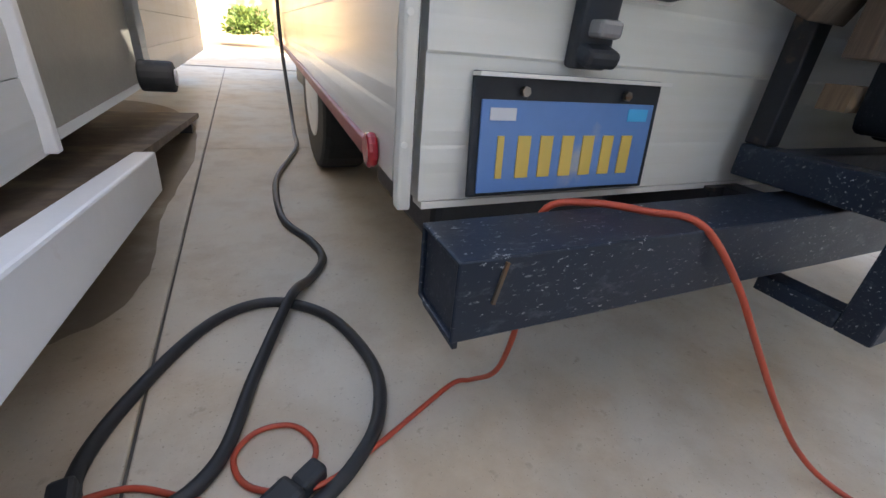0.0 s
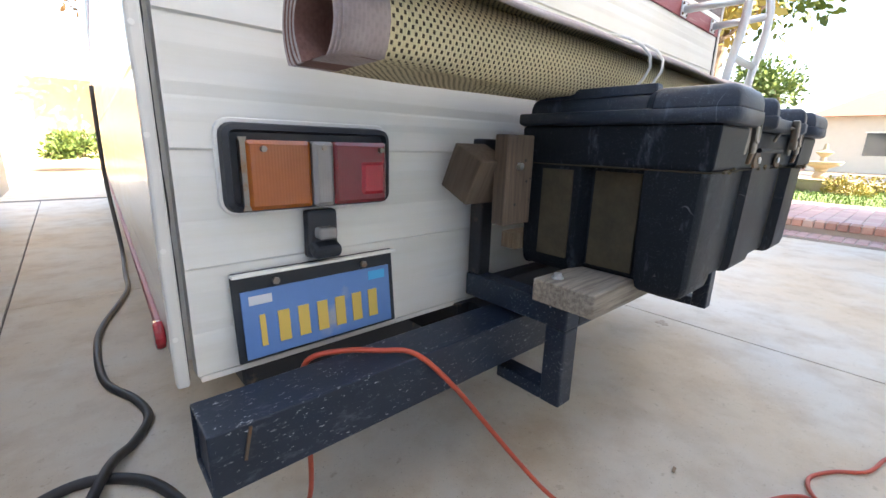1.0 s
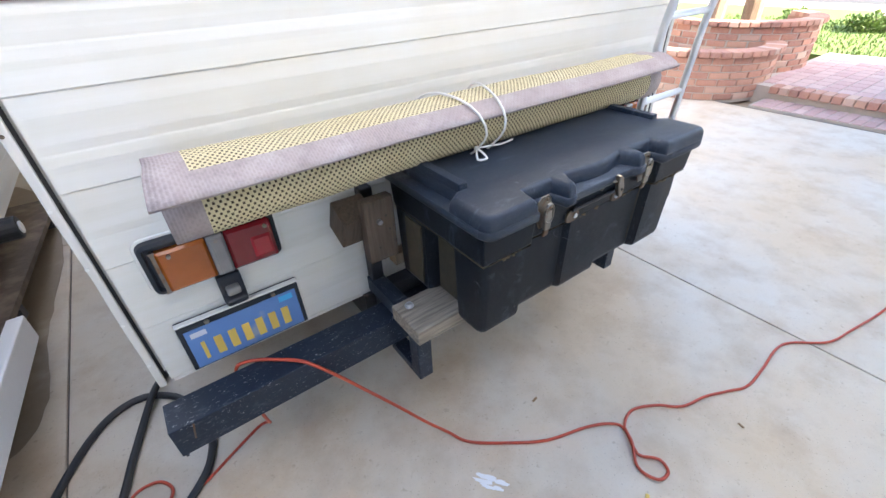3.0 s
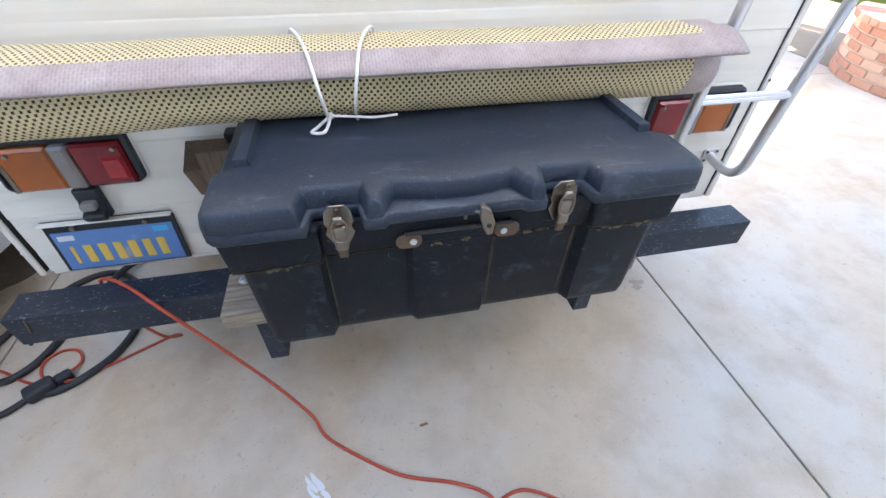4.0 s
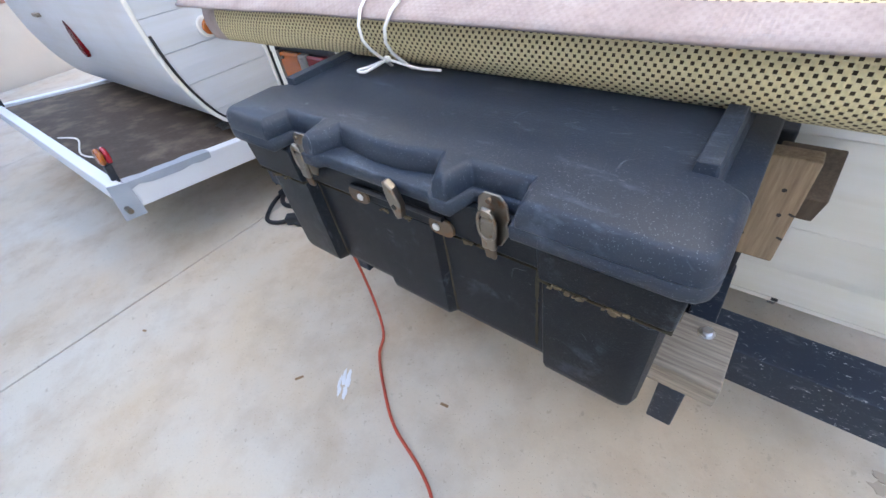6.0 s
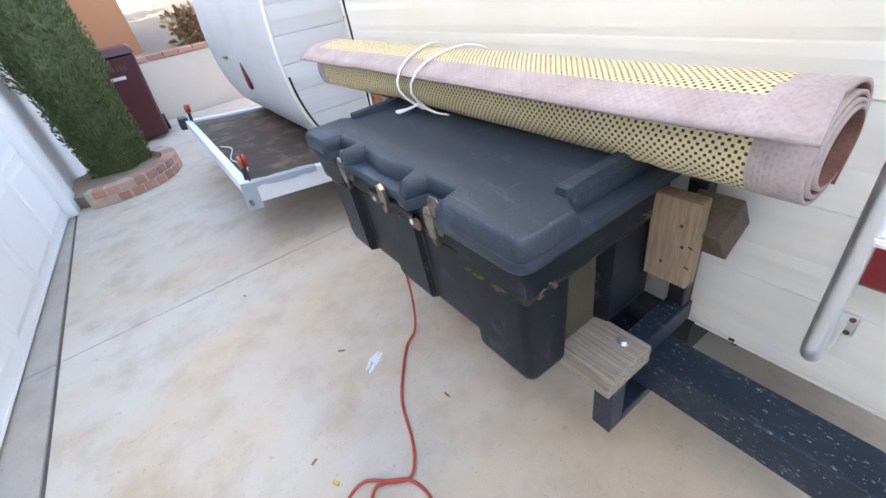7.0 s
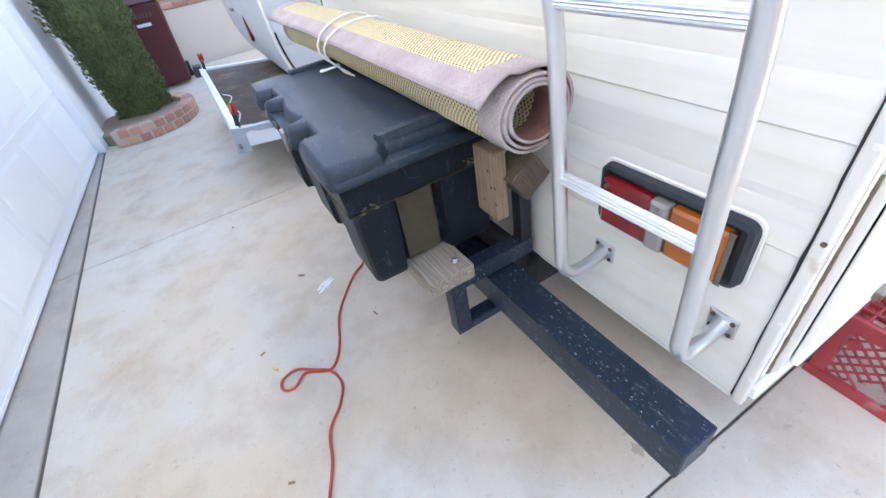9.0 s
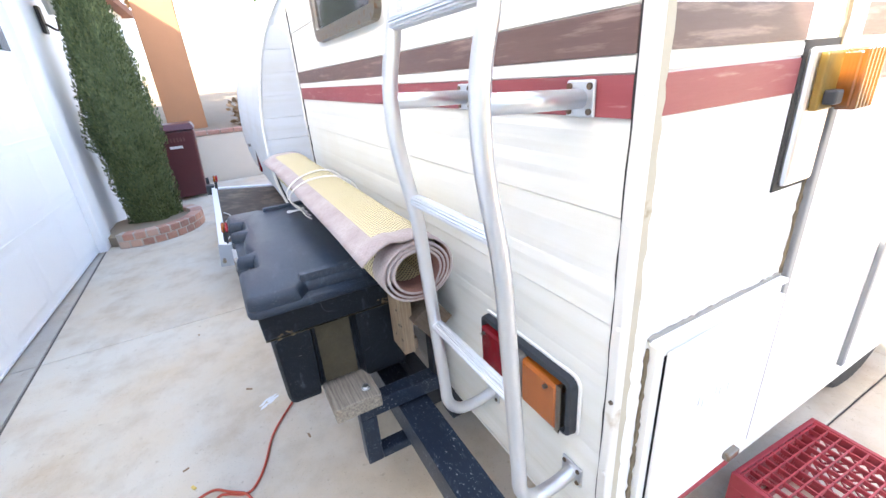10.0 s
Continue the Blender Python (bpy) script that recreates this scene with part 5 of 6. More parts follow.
part("wire", sweep(smooth_path([(TX1 - 0.1, TY0 + 0.01, TZ1 + 0.01), (TX1 - 0.3, TY0 + 0.05, TZ1 + 0.02), (TX1 - 0.5, TY0 + 0.01, TZ1 + 0.015), (TX1 - 0.7, TY0 + 0.06, TZ1 + 0.03), (TX1 - 0.9, TY0 + 0.02, TZ1 + 0.01)]), 0.004, 6), M_STRING, trailer)
for x, z in ((TX1 - 0.055, 0.538), (TX0 + 0.13, 0.538)):
    st = part("lamp_stalk", box(x - 0.012, x + 0.012, TY0 - 0.015, TY0 + 0.012, TZ1, z - 0.035), M_RUBBER, trailer, bevel=0.003)
    part("lens", cyl((x, TY0 - 0.022, z), (x, TY0 + 0.0, z), 0.036, 18), M_AMBER, st, "amber lens", bevel=0.01)
    part("lens", cyl((x, TY0 + 0.001, z), (x, TY0 + 0.022, z), 0.036, 18), M_LRED2, st, "red lens", bevel=0.01)
part("coupling", box(TX0 - 0.02, TX0 + 0.10, TY0 - 0.10, TY0 - 0.02, 0.36, 0.46), M_RUBBER, trailer, "black corner fitting", bevel=0.01)
for sx in (-1.05, -2.30):
    w = part("wheel", cyl((sx, 1.78, 0.53), (sx + 0.18, 1.78, 0.53), 0.31, 30), M_TYRE, trailer, "black tyre", bevel=0.03)
    part("hub", cyl((sx - 0.008, 1.78, 0.53), (sx + 0.19, 1.78, 0.53), 0.16, 20), M_WHITE, w, "white hub", bevel=0.01)

camper = thing("camper", "white rounded old camper trailer with ribbed metal sides", "camper")
CX0, CX1 = -2.55, -0.535
cp = [(0.06, 0.406), (-0.06, 0.49), (-0.13, 0.60), (-0.18, 0.74), (-0.205, 0.90), (-0.21, 1.1), (-0.18, 1.4), (-0.08, 1.75), (0.12, 2.05), (0.45, 2.3), (1.0, 2.45), (2.6, 2.5), (4.0, 2.4), (4.6, 2.1), (4.9, 1.6), (4.95, 1.0), (4.9, 0.402)]
cps = [(p.x, p.y) for p in smooth_path([(y, z, 0) for y, z in cp], 3)]
part("shell", loft([[(x, y, z) for y, z in cps] for x in (CX0 + 0.012, CX1 - 0.012)], cap=False), M_CAMPER, camper, "white curved metal shell", smooth=True)
# ribbed side facing the motorhome, cut by the recessed grey panel
band = []
z = 0.402
for k in range(16):
    z1 = z + 0.14
    ys = [y for y, zz in cps if z - 0.05 <= zz <= z1 + 0.05 and y < 2.0]
    y_at = lambda q: np.interp(q, [b for a, b in cps[: len(cps) // 2 + 6]], [a for a, b in cps[: len(cps) // 2 + 6]])
    ya, yb = float(y_at(z)), float(y_at(z1))
    for x, sgn in ((CX1, 1), (CX0, -1)):
        starts = [(ya, yb, 4.9)] if sgn < 0 or z >= 0.81 else [(ya, yb, 0.52), (1.75, 1.75, 4.9)]
        for a, b, e in starts:
            bm = loft([[(x - sgn * 0.02, a, z), (x, a, z), (x + sgn * 0.003, (a + b) / 2, (z + z1) / 2), (x, b, z1 - 0.002), (x - sgn * 0.02, b, z1 - 0.002)], [(x - sgn * 0.02, e, z), (x, e, z), (x + sgn * 0.003, e, (z + z1) / 2), (x, e, z1 - 0.002), (x - sgn * 0.02, e, z1 - 0.002)]])
            part("side_panel", bm, M_CAMPER, camper)
    z = z1
    if z > 2.25:
        break
part("edge_strip", sweep([Vector((CX1 + 0.002, y, z)) for y, z in cps[: len(cps) // 2 + 4]], 0.010, 8), M_TRIM, camper, "white edge strip", smooth=True)
part("edge_gap", sweep([Vector((CX1 + 0.004, y + 0.016, z)) for y, z in cps[2:13]], 0.0065, 6), M_GAP, camper, "torn black edge seal", smooth=True)
part("recess", box(CX1 - 0.10, CX1 - 0.05, 0.522, 1.748, 0.406, 0.82), M_GREYP, camper, "recessed grey panel")
part("recess_frame", box(CX1 - 0.05, CX1 + 0.022, 0.495, 0.522, 0.406, 0.82), M_WHITE, camper, "white upright", bevel=0.004)
part("recess_hood", box(CX1 - 0.05, CX1 + 0.05, 0.48, 1.76, 0.824, 0.855), M_WHITE, camper, "white drip hood", bevel=0.01)
part("oval_lamp", extrude_outline([(0.055 * math.cos(a * math.pi / 12), 0.105 * math.sin(a * math.pi / 12)) for a in range(24)], [(0, 0), (0.018, 0.004), (0.022, 0.02)]), M_LRED, camper, "oval dark red lamp").matrix_local = Matrix(((1, 0, 0, -1.55), (0, 0, -1, -0.185), (0, 1, 0, 0.83), (0, 0, 0, 1)))
part("round_lamp_base", cyl((CX1, 0.05, 0.875), (CX1 + 0.018, 0.05, 0.875), 0.045, 20), M_TRIM, camper, "white lamp base", bevel=0.006)
part("round_lamp", cyl((CX1 + 0.018, 0.05, 0.875), (CX1 + 0.045, 0.05, 0.875), 0.032, 18), M_AMBER, camper, "brown-amber round lamp", bevel=0.012)
part("handle", obox(pose(-1.95, -0.215, 0.93), 0.09, 0.03, 0.02), M_STEEL, camper, "small handle", bevel=0.004)
part("camper_window", box(CX1 + 0.001, CX1 + 0.014, 1.2, 2.2, 1.35, 1.9), M_WINDOW, camper, "dark window", bevel=0.004)
part("window_frame", extrude_outline(round_rect(1.16, 2.24, 1.31, 1.94, 0.04), [(0, 0), (0.02, 0.003), (0.02, 0.035), (0.004, 0.04)]), M_ALU, camper).matrix_local = Matrix(((0, 0, 1, CX1), (1, 0, 0, 0), (0, 1, 0, 0), (0, 0, 0, 1)))

for i in range(4):
    part("cable", sweep(smooth_path([(TX1 - 0.08, 0.10 - 0.05 * i, TZ1 + 0.0), (TX1 - 0.10 - 0.02 * i, 0.02, TZ1 + 0.03 + 0.012 * i), (TX1 - 0.16, -0.06, TZ1 + 0.02 + 0.01 * i), (TX1 - 0.24 - 0.03 * i, -0.02, TZ1 - 0.008)]), 0.004, 6), M_CABLE, trailer, "loose dark wire", smooth=True)
# the trailer leans nose down, and the camper with it
camper.matrix_world = pose(0, 0.47, 0.345, -0.9) @ pose(0, -0.47, -0.345)
trailer.matrix_world = pose(0, -0.60, 0.488, -6.5) @ pose(0, 0.60, -0.436)
part("side_fitting", cyl((CX1 + 0.005, 1.45, 0.46), (CX1 + 0.12, 1.45, 0.46), 0.055, 16), M_RUBBER, camper, "black round fitting", bevel=0.01)
part("fitting_cap", cyl((CX1 + 0.12, 1.44, 0.46), (CX1 + 0.128, 1.44, 0.46), 0.03, 14), M_WHITE, camper, "white cap", bevel=0.003)

# ---- red milk crate ----
crate = thing("milk_crate", "upturned red plastic milk crate on the concrete", "crate", at=(0, 0, 0))
KW, KD, KH = 0.315, 0.43, 0.28
cm = pose(2.206, 0.603, 0.0, 0, 0, -2.8)


def kpart(name, bm, label="", bevel=0.002, parent=crate):
    o = part(name, bm, M_CRATE, parent, label, bevel=bevel)
    o.matrix_local = cm
    return o


for i in range(11):
    y = 0.02 + i * (KD - 0.04) / 10
    kpart("grid_bar", box(0.012, KW - 0.012, y - 0.0022, y + 0.0022, KH - 0.018, KH - 0.002), "", 0)
for i in range(9):
    x = 0.02 + i * (KW - 0.04) / 8
    kpart("grid_bar", box(x - 0.0022, x + 0.0022, 0.012, KD - 0.012, KH - 0.017, KH - 0.003), "", 0)
fr = bmesh.new()
for a, b, c, d in ((0, KW, 0, 0.014), (0, KW, KD - 0.014, KD), (0, 0.014, 0.014, KD - 0.014), (KW - 0.014, KW, 0.014, KD - 0.014)):
    box(a, b, c, d, KH - 0.05, KH, fr)
kpart("top_frame", fr)
fr = bmesh.new()
for a, b, c, d in ((-0.006, KW + 0.006, -0.006, 0.014), (-0.006, KW + 0.006, KD - 0.014, KD + 0.006), (-0.006, 0.014, 0.014, KD - 0.014), (KW - 0.014, KW + 0.006, 0.014, KD - 0.014)):
    box(a, b, c, d, 0.0, 0.035, fr)
kpart("rim", fr)
for a, b in ((0, 0), (KW - 0.04, 0), (0, KD - 0.04), (KW - 0.04, KD - 0.04)):
    kpart("corner_post", box(a, a + 0.04, b + 0.0005, b + 0.0395, 0.035, KH - 0.05))


def lattice(w, flip, hole):
    """Crossed diagonal bars in a field w wide, above the rim, round a low hand hole."""
    bm = bmesh.new()
    z0, z1 = 0.035, KH - 0.05
    h = z1 - z0
    s = 0.037
    for sg in (1, -1):
        k = -int(h / s) - 1
        while k * s < w + h:
            x = k * s
            a, b = (x, z0), (x + h * 1.0, z1)
            pts = []
            nseg = 10
            for q in range(nseg):
                u0, u1 = q / nseg, (q + 1) / nseg
                p0 = (a[0] + (b[0] - a[0]) * u0, a[1] + (b[1] - a[1]) * u0)
                p1 = (a[0] + (b[0] - a[0]) * u1, a[1] + (b[1] - a[1]) * u1)
                mx, mz = (p0[0] + p1[0]) / 2, (p0[1] + p1[1]) / 2
                if sg < 0:
                    p0, p1, mx = (w - p0[0], p0[1]), (w - p1[0], p1[1]), w - mx
                if not 0 <= mx <= w:
                    continue
                if hole and ((mx - w / 2) / 0.055) ** 2 + ((mz - 0.062) / 0.024) ** 2 < 1:
                    continue
                ang = math.degrees(math.atan2(p1[1] - p0[1], p1[0] - p0[0]))
                ln = math.hypot(p1[0] - p0[0], p1[1] - p0[1])
                obox(pose(mx, 0.007, mz, 0, -ang, 0), ln, 0.007, 0.0052, bm)
            k += 1
    return bm


for w, m in ((KW - 0.08, pose(0.04, 0, 0)), (KW - 0.08, pose(KW - 0.04, KD, 0, 0, 0, 180)), (KD - 0.08, pose(KW, 0.04, 0, 0, 0, 90)), (KD - 0.08, pose(0, KD - 0.04, 0, 0, 0, -90))):
    o = kpart("lattice", lattice(w, False, True), "diagonal lattice side with a hand hole", 0)
    o.matrix_local = cm @ m
for x in (0.06, KW - 0.06):
    o = kpart("boss", cyl((x, -0.003, 0.19), (x, 0.012, 0.19), 0.017, 14))

# ---- brick, trees and the far surroundings ----
brick_me = {}


def brick_obj(parent, m, size):
    key = tuple(round(s, 3) for s in size)
    if key not in brick_me:
        bm = box(-size[0] / 2, size[0] / 2, -size[1] / 2, size[1] / 2, -size[2] / 2, size[2] / 2)
        bmesh.ops.bevel(bm, geom=list(bm.edges), offset=0.006, segments=1, affect="EDGES")
        me = bpy.data.meshes.new("brick")
        bm.to_mesh(me)
        bm.free()
        me.materials.append(M_PAVER if size[2] < 0.05 else M_BRICK)
        brick_me[key] = me
    o = new("brick", brick_me[key])
    o.parent = parent
    o.matrix_local = m
    return o


def brick_ring(name, label, cx, cy, r, a0, a1, courses, h=0.075, z=0.0, cap=0.0, bl=0.20, bd=0.10):
    t = thing(name, label, "brick planter", kind="structure")
    ring = lambda q, zz: [(cx + q * math.cos(radians(a0 + (a1 - a0) * k / 40)), cy + q * math.sin(radians(a0 + (a1 - a0) * k / 40)), zz) for k in range(41)]
    H = z + courses * h
    inner, outer = ring(r - bd + 0.012, z - 0.03), ring(r - 0.008, z - 0.03)
    bm = loft([inner + outer[::-1], [(x, y, H - 0.008) for x, y, _ in inner] + [(x, y, H - 0.008) for x, y, _ in outer[::-1]]])
    part("mortar", bm, M_MORTAR, t, "grey mortar core")
    n = max(2, int(radians(a1 - a0) * r / (bl + 0.012)))
    rng = random.Random(int(abs(cx * 100)))
    for c in range(courses):
        for k in range(n):
            a = a0 + (a1 - a0) * (k + 0.5 + 0.5 * (c % 2)) / n
            if a > a1:
                continue
            m = Matrix.Translation((cx + (r - bd / 2 + rng.uniform(-0.003, 0.003)) * math.cos(radians(a)), cy + (r - bd / 2) * math.sin(radians(a)), z + (c + 0.5) * h)) @ Matrix.Rotation(radians(a + 90), 4, "Z")
            brick_obj(t, m, (bl, bd, h - 0.010))
    if cap:
        n2 = int(radians(a1 - a0) * (r + 0.02) / 0.105)
        for k in range(n2):
            a = a0 + (a1 - a0) * (k + 0.5) / n2
            m = Matrix.Translation((cx + (r - 0.06) * math.cos(radians(a)), cy + (r - 0.06) * math.sin(radians(a)), H + 0.030)) @ Matrix.Rotation(radians(a), 4, "Z")
            brick_obj(t, m, (0.21, 0.095, 0.06))
    return t


ring1 = brick_ring("brick_edging", "low red brick edging round a juniper", -3.12, -1.40, 0.57, -25, 135, 2, 0.080, bl=0.095, bd=0.13)
soil = part("soil", cyl((-3.12, -1.40, 0.0), (-3.12, -1.40, 0.10), 0.48, 30), M_EARTH, ring1)


def foliage(name, n, place, size, mat, parent, seed, aspect=0.35, upward=0.6):
    """Many small leaf blades; place(rng) gives a point and the outward direction there."""
    rng = random.Random(seed)
    vs, fs = [], []
    for _ in range(n):
        p, out = place(rng)
        d = (Vector(out) + Vector((rng.uniform(-0.7, 0.7), rng.uniform(-0.7, 0.7), rng.uniform(-0.3, 0.7) + upward))).normalized()
        s = d.orthogonal().normalized()
        s = Matrix.Rotation(rng.uniform(0, 6.28), 3, d) @ s
        L = size * rng.uniform(0.6, 1.4)
        p = Vector(p)
        b = len(vs)
        vs += [p - s * L * aspect * 0.4, p + s * L * aspect * 0.4, p + d * L * 0.55 + s * L * aspect * 0.6, p + d * L, p + d * L * 0.55 - s * L * aspect * 0.6]
        fs.append((b, b + 1, b + 2, b + 3, b + 4))
    return mesh_from(name, vs, fs, mat, parent)


def juniper(x, y, h, r, seed, z=0.1):
    t = thing("juniper", "tall columnar green juniper with dense scaly foliage", "tree", "junipers")
    part("trunk", cyl((x, y, 0.0), (x, y, h * 0.8), 0.06, 10, r2=0.02), M_BARK, t)

    def rad(f, a):
        base = r * (0.74 + 0.42 * f) if f < 0.28 else r * (0.82 + 0.18 * math.cos((f - 0.28) / 0.72 * 1.9) - 0.72 * max(0, f - 0.32) ** 1.1)
        return max(0.03, base * (0.93 + 0.10 * math.sin(5 * a + 9 * f) + 0.05 * math.sin(11 * a - 21 * f)))
    rings = [[(x + rad(k / 12, a * 0.3142) * 0.86 * math.cos(a * 0.3142), y + rad(k / 12, a * 0.3142) * 0.86 * math.sin(a * 0.3142), z + h * k / 12) for a in range(20)] for k in range(13)]
    part("crown_core", loft(rings), M_JUNIPER, t, "dark inner foliage")

    def place(rng):
        f, a = rng.random() ** 1.05, rng.uniform(0, 6.2832)
        q = rad(f, a) * rng.uniform(0.80, 1.03)
        return (x + q * math.cos(a), y + q * math.sin(a), z + h * f), (math.cos(a), math.sin(a), 0.9)
    foliage("foliage", 42000, place, 0.026, M_JUNIPER, t, seed, 0.36, 0.9)


juniper(-3.36, -1.33, 2.95, 0.37, 1)
juniper(6.75, -1.30, 3.1, 0.46, 2, 0.15)
brick_ring("brick_edging", "low red brick edging round a juniper by the steps", 6.35, -1.75, 0.95, 60, 230, 3, 0.075, bl=0.20)

# wheeled bin
wbin = thing("wheeled_bin", "maroon plastic wheeled rubbish bin with a closed lid", "bin")
bx, by = -4.72, -0.98
part("body", loft([[(bx - 0.24, by - 0.21, 0.04), (bx + 0.20, by - 0.21, 0.04), (bx + 0.20, by + 0.21, 0.04), (bx - 0.24, by + 0.21, 0.04)], [(bx - 0.31, by - 0.27, 0.98), (bx + 0.27, by - 0.27, 0.98), (bx + 0.27, by + 0.27, 0.98), (bx - 0.31, by + 0.27, 0.98)]]), M_MAROON, wbin, bevel=0.03)
part("lid", loft([[(bx - 0.34, by - 0.29, 0.985), (bx + 0.31, by - 0.29, 0.985), (bx + 0.31, by + 0.29, 0.985), (bx - 0.34, by + 0.29, 0.985)], [(bx - 0.30, by - 0.25, 1.07), (bx + 0.22, by - 0.25, 1.07), (bx + 0.22, by + 0.25, 1.07), (bx - 0.30, by + 0.25, 1.07)]]), M_MAROON, wbin, "closed maroon lid", bevel=0.02)
for i in range(7):
    part("lettering_bar", obox(pose(bx + 0.266, by - 0.12 + i * 0.04, 0.86, 0, -4), 0.004, 0.020, 0.055), simple("moulded_lettering", (0.13, 0.05, 0.05), 0.5) if i == 0 else bpy.data.materials["moulded_lettering"], wbin, "moulded lettering bar")
part("label", obox(pose(bx + 0.262, by, 0.76, 0, -4), 0.004, 0.16, 0.035), M_STICK, wbin, "small white label")
for s in (-1, 1):
    part("wheel", cyl((bx - 0.26, by + s * 0.20, 0.10), (bx - 0.26, by + s * 0.26, 0.10), 0.10, 18), M_TYRE, wbin)
part("axle", cyl((bx - 0.26, by - 0.2, 0.10), (bx - 0.26, by + 0.2, 0.10), 0.012), M_STEEL, wbin)

# low retaining wall, raised bed and stucco post behind
rw = part("retaining_wall", box(-5.85, -5.65, -2.2, 14.0, -0.06, 0.78), M_STUCCO, bevel=0.01)
tagged(rw, "low beige stucco retaining wall", "wall", kind="structure")
wc = thing("wall_coping", "red brick coping along the retaining wall", "coping", kind="structure")
k = 0
y = -2.1
while y < 6:
    brick_obj(wc, Matrix.Translation((-5.75, y, 0.815)) @ Matrix.Rotation(radians(90), 4, "Z"), (0.19, 0.24, 0.066))
    y += 0.205
part("mortar", box(-5.84, -5.66, -2.2, 6.0, 0.782, 0.80), M_MORTAR, wc)
bed = part("raised_bed", loft([[(-5.85, -2.2, -0.05), (-5.85, 16, -0.05), (-30, 16, -0.05), (-30, -2.2, -0.05)], [(-5.85, -2.2, 0.74), (-5.85, 16, 0.74), (-30, 16, 3.4), (-30, -2.2, 3.4)]]), M_EARTH)
tagged(bed, "sunlit bare earth slope behind the low wall", "slope", kind="structure")
post = thing("patio_post", "square terracotta stucco patio post", "post", kind="structure")
part("shaft", box(-7.3, -6.7, -1.15, -0.52, 0.7, 4.2), M_TERRA, post, bevel=0.02)
part("beam", box(-7.35, -6.65, -9.0, 2.2, 4.2, 4.5), M_TERRA, post)


def shrub(name, label, cat, x, y, z, rx, ry, rz, n, size, mat, seed, group=""):
    t = thing(name, label, cat, group)
    rng0 = random.Random(seed)
    blobs = [(rng0.uniform(-0.6, 0.6), rng0.uniform(-0.6, 0.6), rng0.uniform(-0.2, 0.7), rng0.uniform(0.35, 0.6)) for _ in range(9)]
    for i in range(5):
        b = blobs[i]
        part("stem", cyl((x, y, z - rz * 0.3), (x + b[0] * rx, y + b[1] * ry, z + b[2] * rz), 0.02, 6, r2=0.006), M_BARK, t)

    def place(rng):
        b = rng.choice(blobs)
        v = Vector((rng.gauss(0, 1), rng.gauss(0, 1), rng.gauss(0, 1))).normalized()
        q = b[3] * rng.uniform(0.5, 1.0)
        return (x + (b[0] + v.x * q) * rx, y + (b[1] + v.y * q) * ry, z + max(-0.3, b[2] + v.z * q) * rz), v
    foliage("leaves", n, place, size, mat, t, seed, 0.5, 0.2)
    return t


def tree(label, x, y, z, h, crown, n, mat, seed, size=0.12, lean=0.0):
    t = thing("tree", label, "tree", "trees")
    rng0 = random.Random(seed)
    fork = Vector((x + lean * 0.4, y, z + h * 0.45))
    part("trunk", sweep(smooth_path([(x, y, z - 0.1), (x + lean * 0.2, y + 0.05, z + h * 0.22), tuple(fork)]), 0.10 * h / 3.5, 10), M_BARK, t)
    tips = []
    for i in range(6):
        e = fork + Vector((rng0.uniform(-1, 1) * crown * 0.7, rng0.uniform(-1, 1) * crown * 0.7, h * rng0.uniform(0.2, 0.5)))
        tips.append(e)
        mid = fork.lerp(e, 0.5) + Vector((rng0.uniform(-0.1, 0.1), rng0.uniform(-0.1, 0.1), 0.1))
        part("limb", sweep(smooth_path([tuple(fork), tuple(mid), tuple(e)]), 0.03 * h / 3.5, 7), M_BARK, t)

    def place(rng):
        c = rng.choice(tips)
        v = Vector((rng.gauss(0, 1), rng.gauss(0, 1), rng.gauss(0, 0.8)))
        v = v.normalized() * crown * 0.62 * rng.uniform(0.3, 1.0)
        return c + v, v.normalized()
    foliage("crown", n, place, size, mat, t, seed, 0.5, 0.0)


# trees up the slope behind the stucco post
for i, (x, y, zz) in enumerate(((-10.5, -3.4, 1.2), (-13.5, 6.8, 1.3), (-13, 3.6, 1.5), (-10.0, 6.0, 1.2), (-14.5, -1.5, 1.7))):
    tree("sunlit leafy tree on the slope", x, y, zz, 4.6, 1.9, 2600, (M_LEAFY, M_DRY, M_LEAF)[i % 3], 70 + i, 0.17)
for i, (x, y) in enumerate(((-6.6, 0.4), (-6.9, 1.6), (-7.4, 3.0))):
    shrub("shrub", "low dry garden shrub behind the retaining wall", "shrub", x, y, 0.95, 0.45, 0.45, 0.4, 700, 0.08, (M_DRY, M_LEAFY, M_LEAF)[i], 90 + i, "shrubs on the slope")

# the sunlit yard at the end of the gap
tree("leafy tree with yellowed autumn leaves", -3.6, 13.0, 0.0, 4.6, 1.9, 3500, M_LEAFY, 11, 0.16)
tree("leafy tree with dry brown leaves", 1.8, 13.5, 0.0, 5.0, 2.0, 3500, M_DRY, 12, 0.16)
shrub("shrub", "rounded green shrub in the sunny yard", "shrub", 0.1, 13.6, 0.45, 0.6, 0.5, 0.45, 2500, 0.09, M_LEAF, 13)
yard = part("yard_paving", box(-5.6, 6.0, 7.01, 11.0, -0.059, -0.004), M_CONC)
tagged(yard, "sunlit pale paving at the end of the gap", "paving", kind="structure")
fence = part("yard_wall", box(-5.6, 12, 16, 16.2, -0.06, 2.4), M_BANK)
tagged(fence, "sunlit earth-coloured yard wall", "wall", kind="structure")

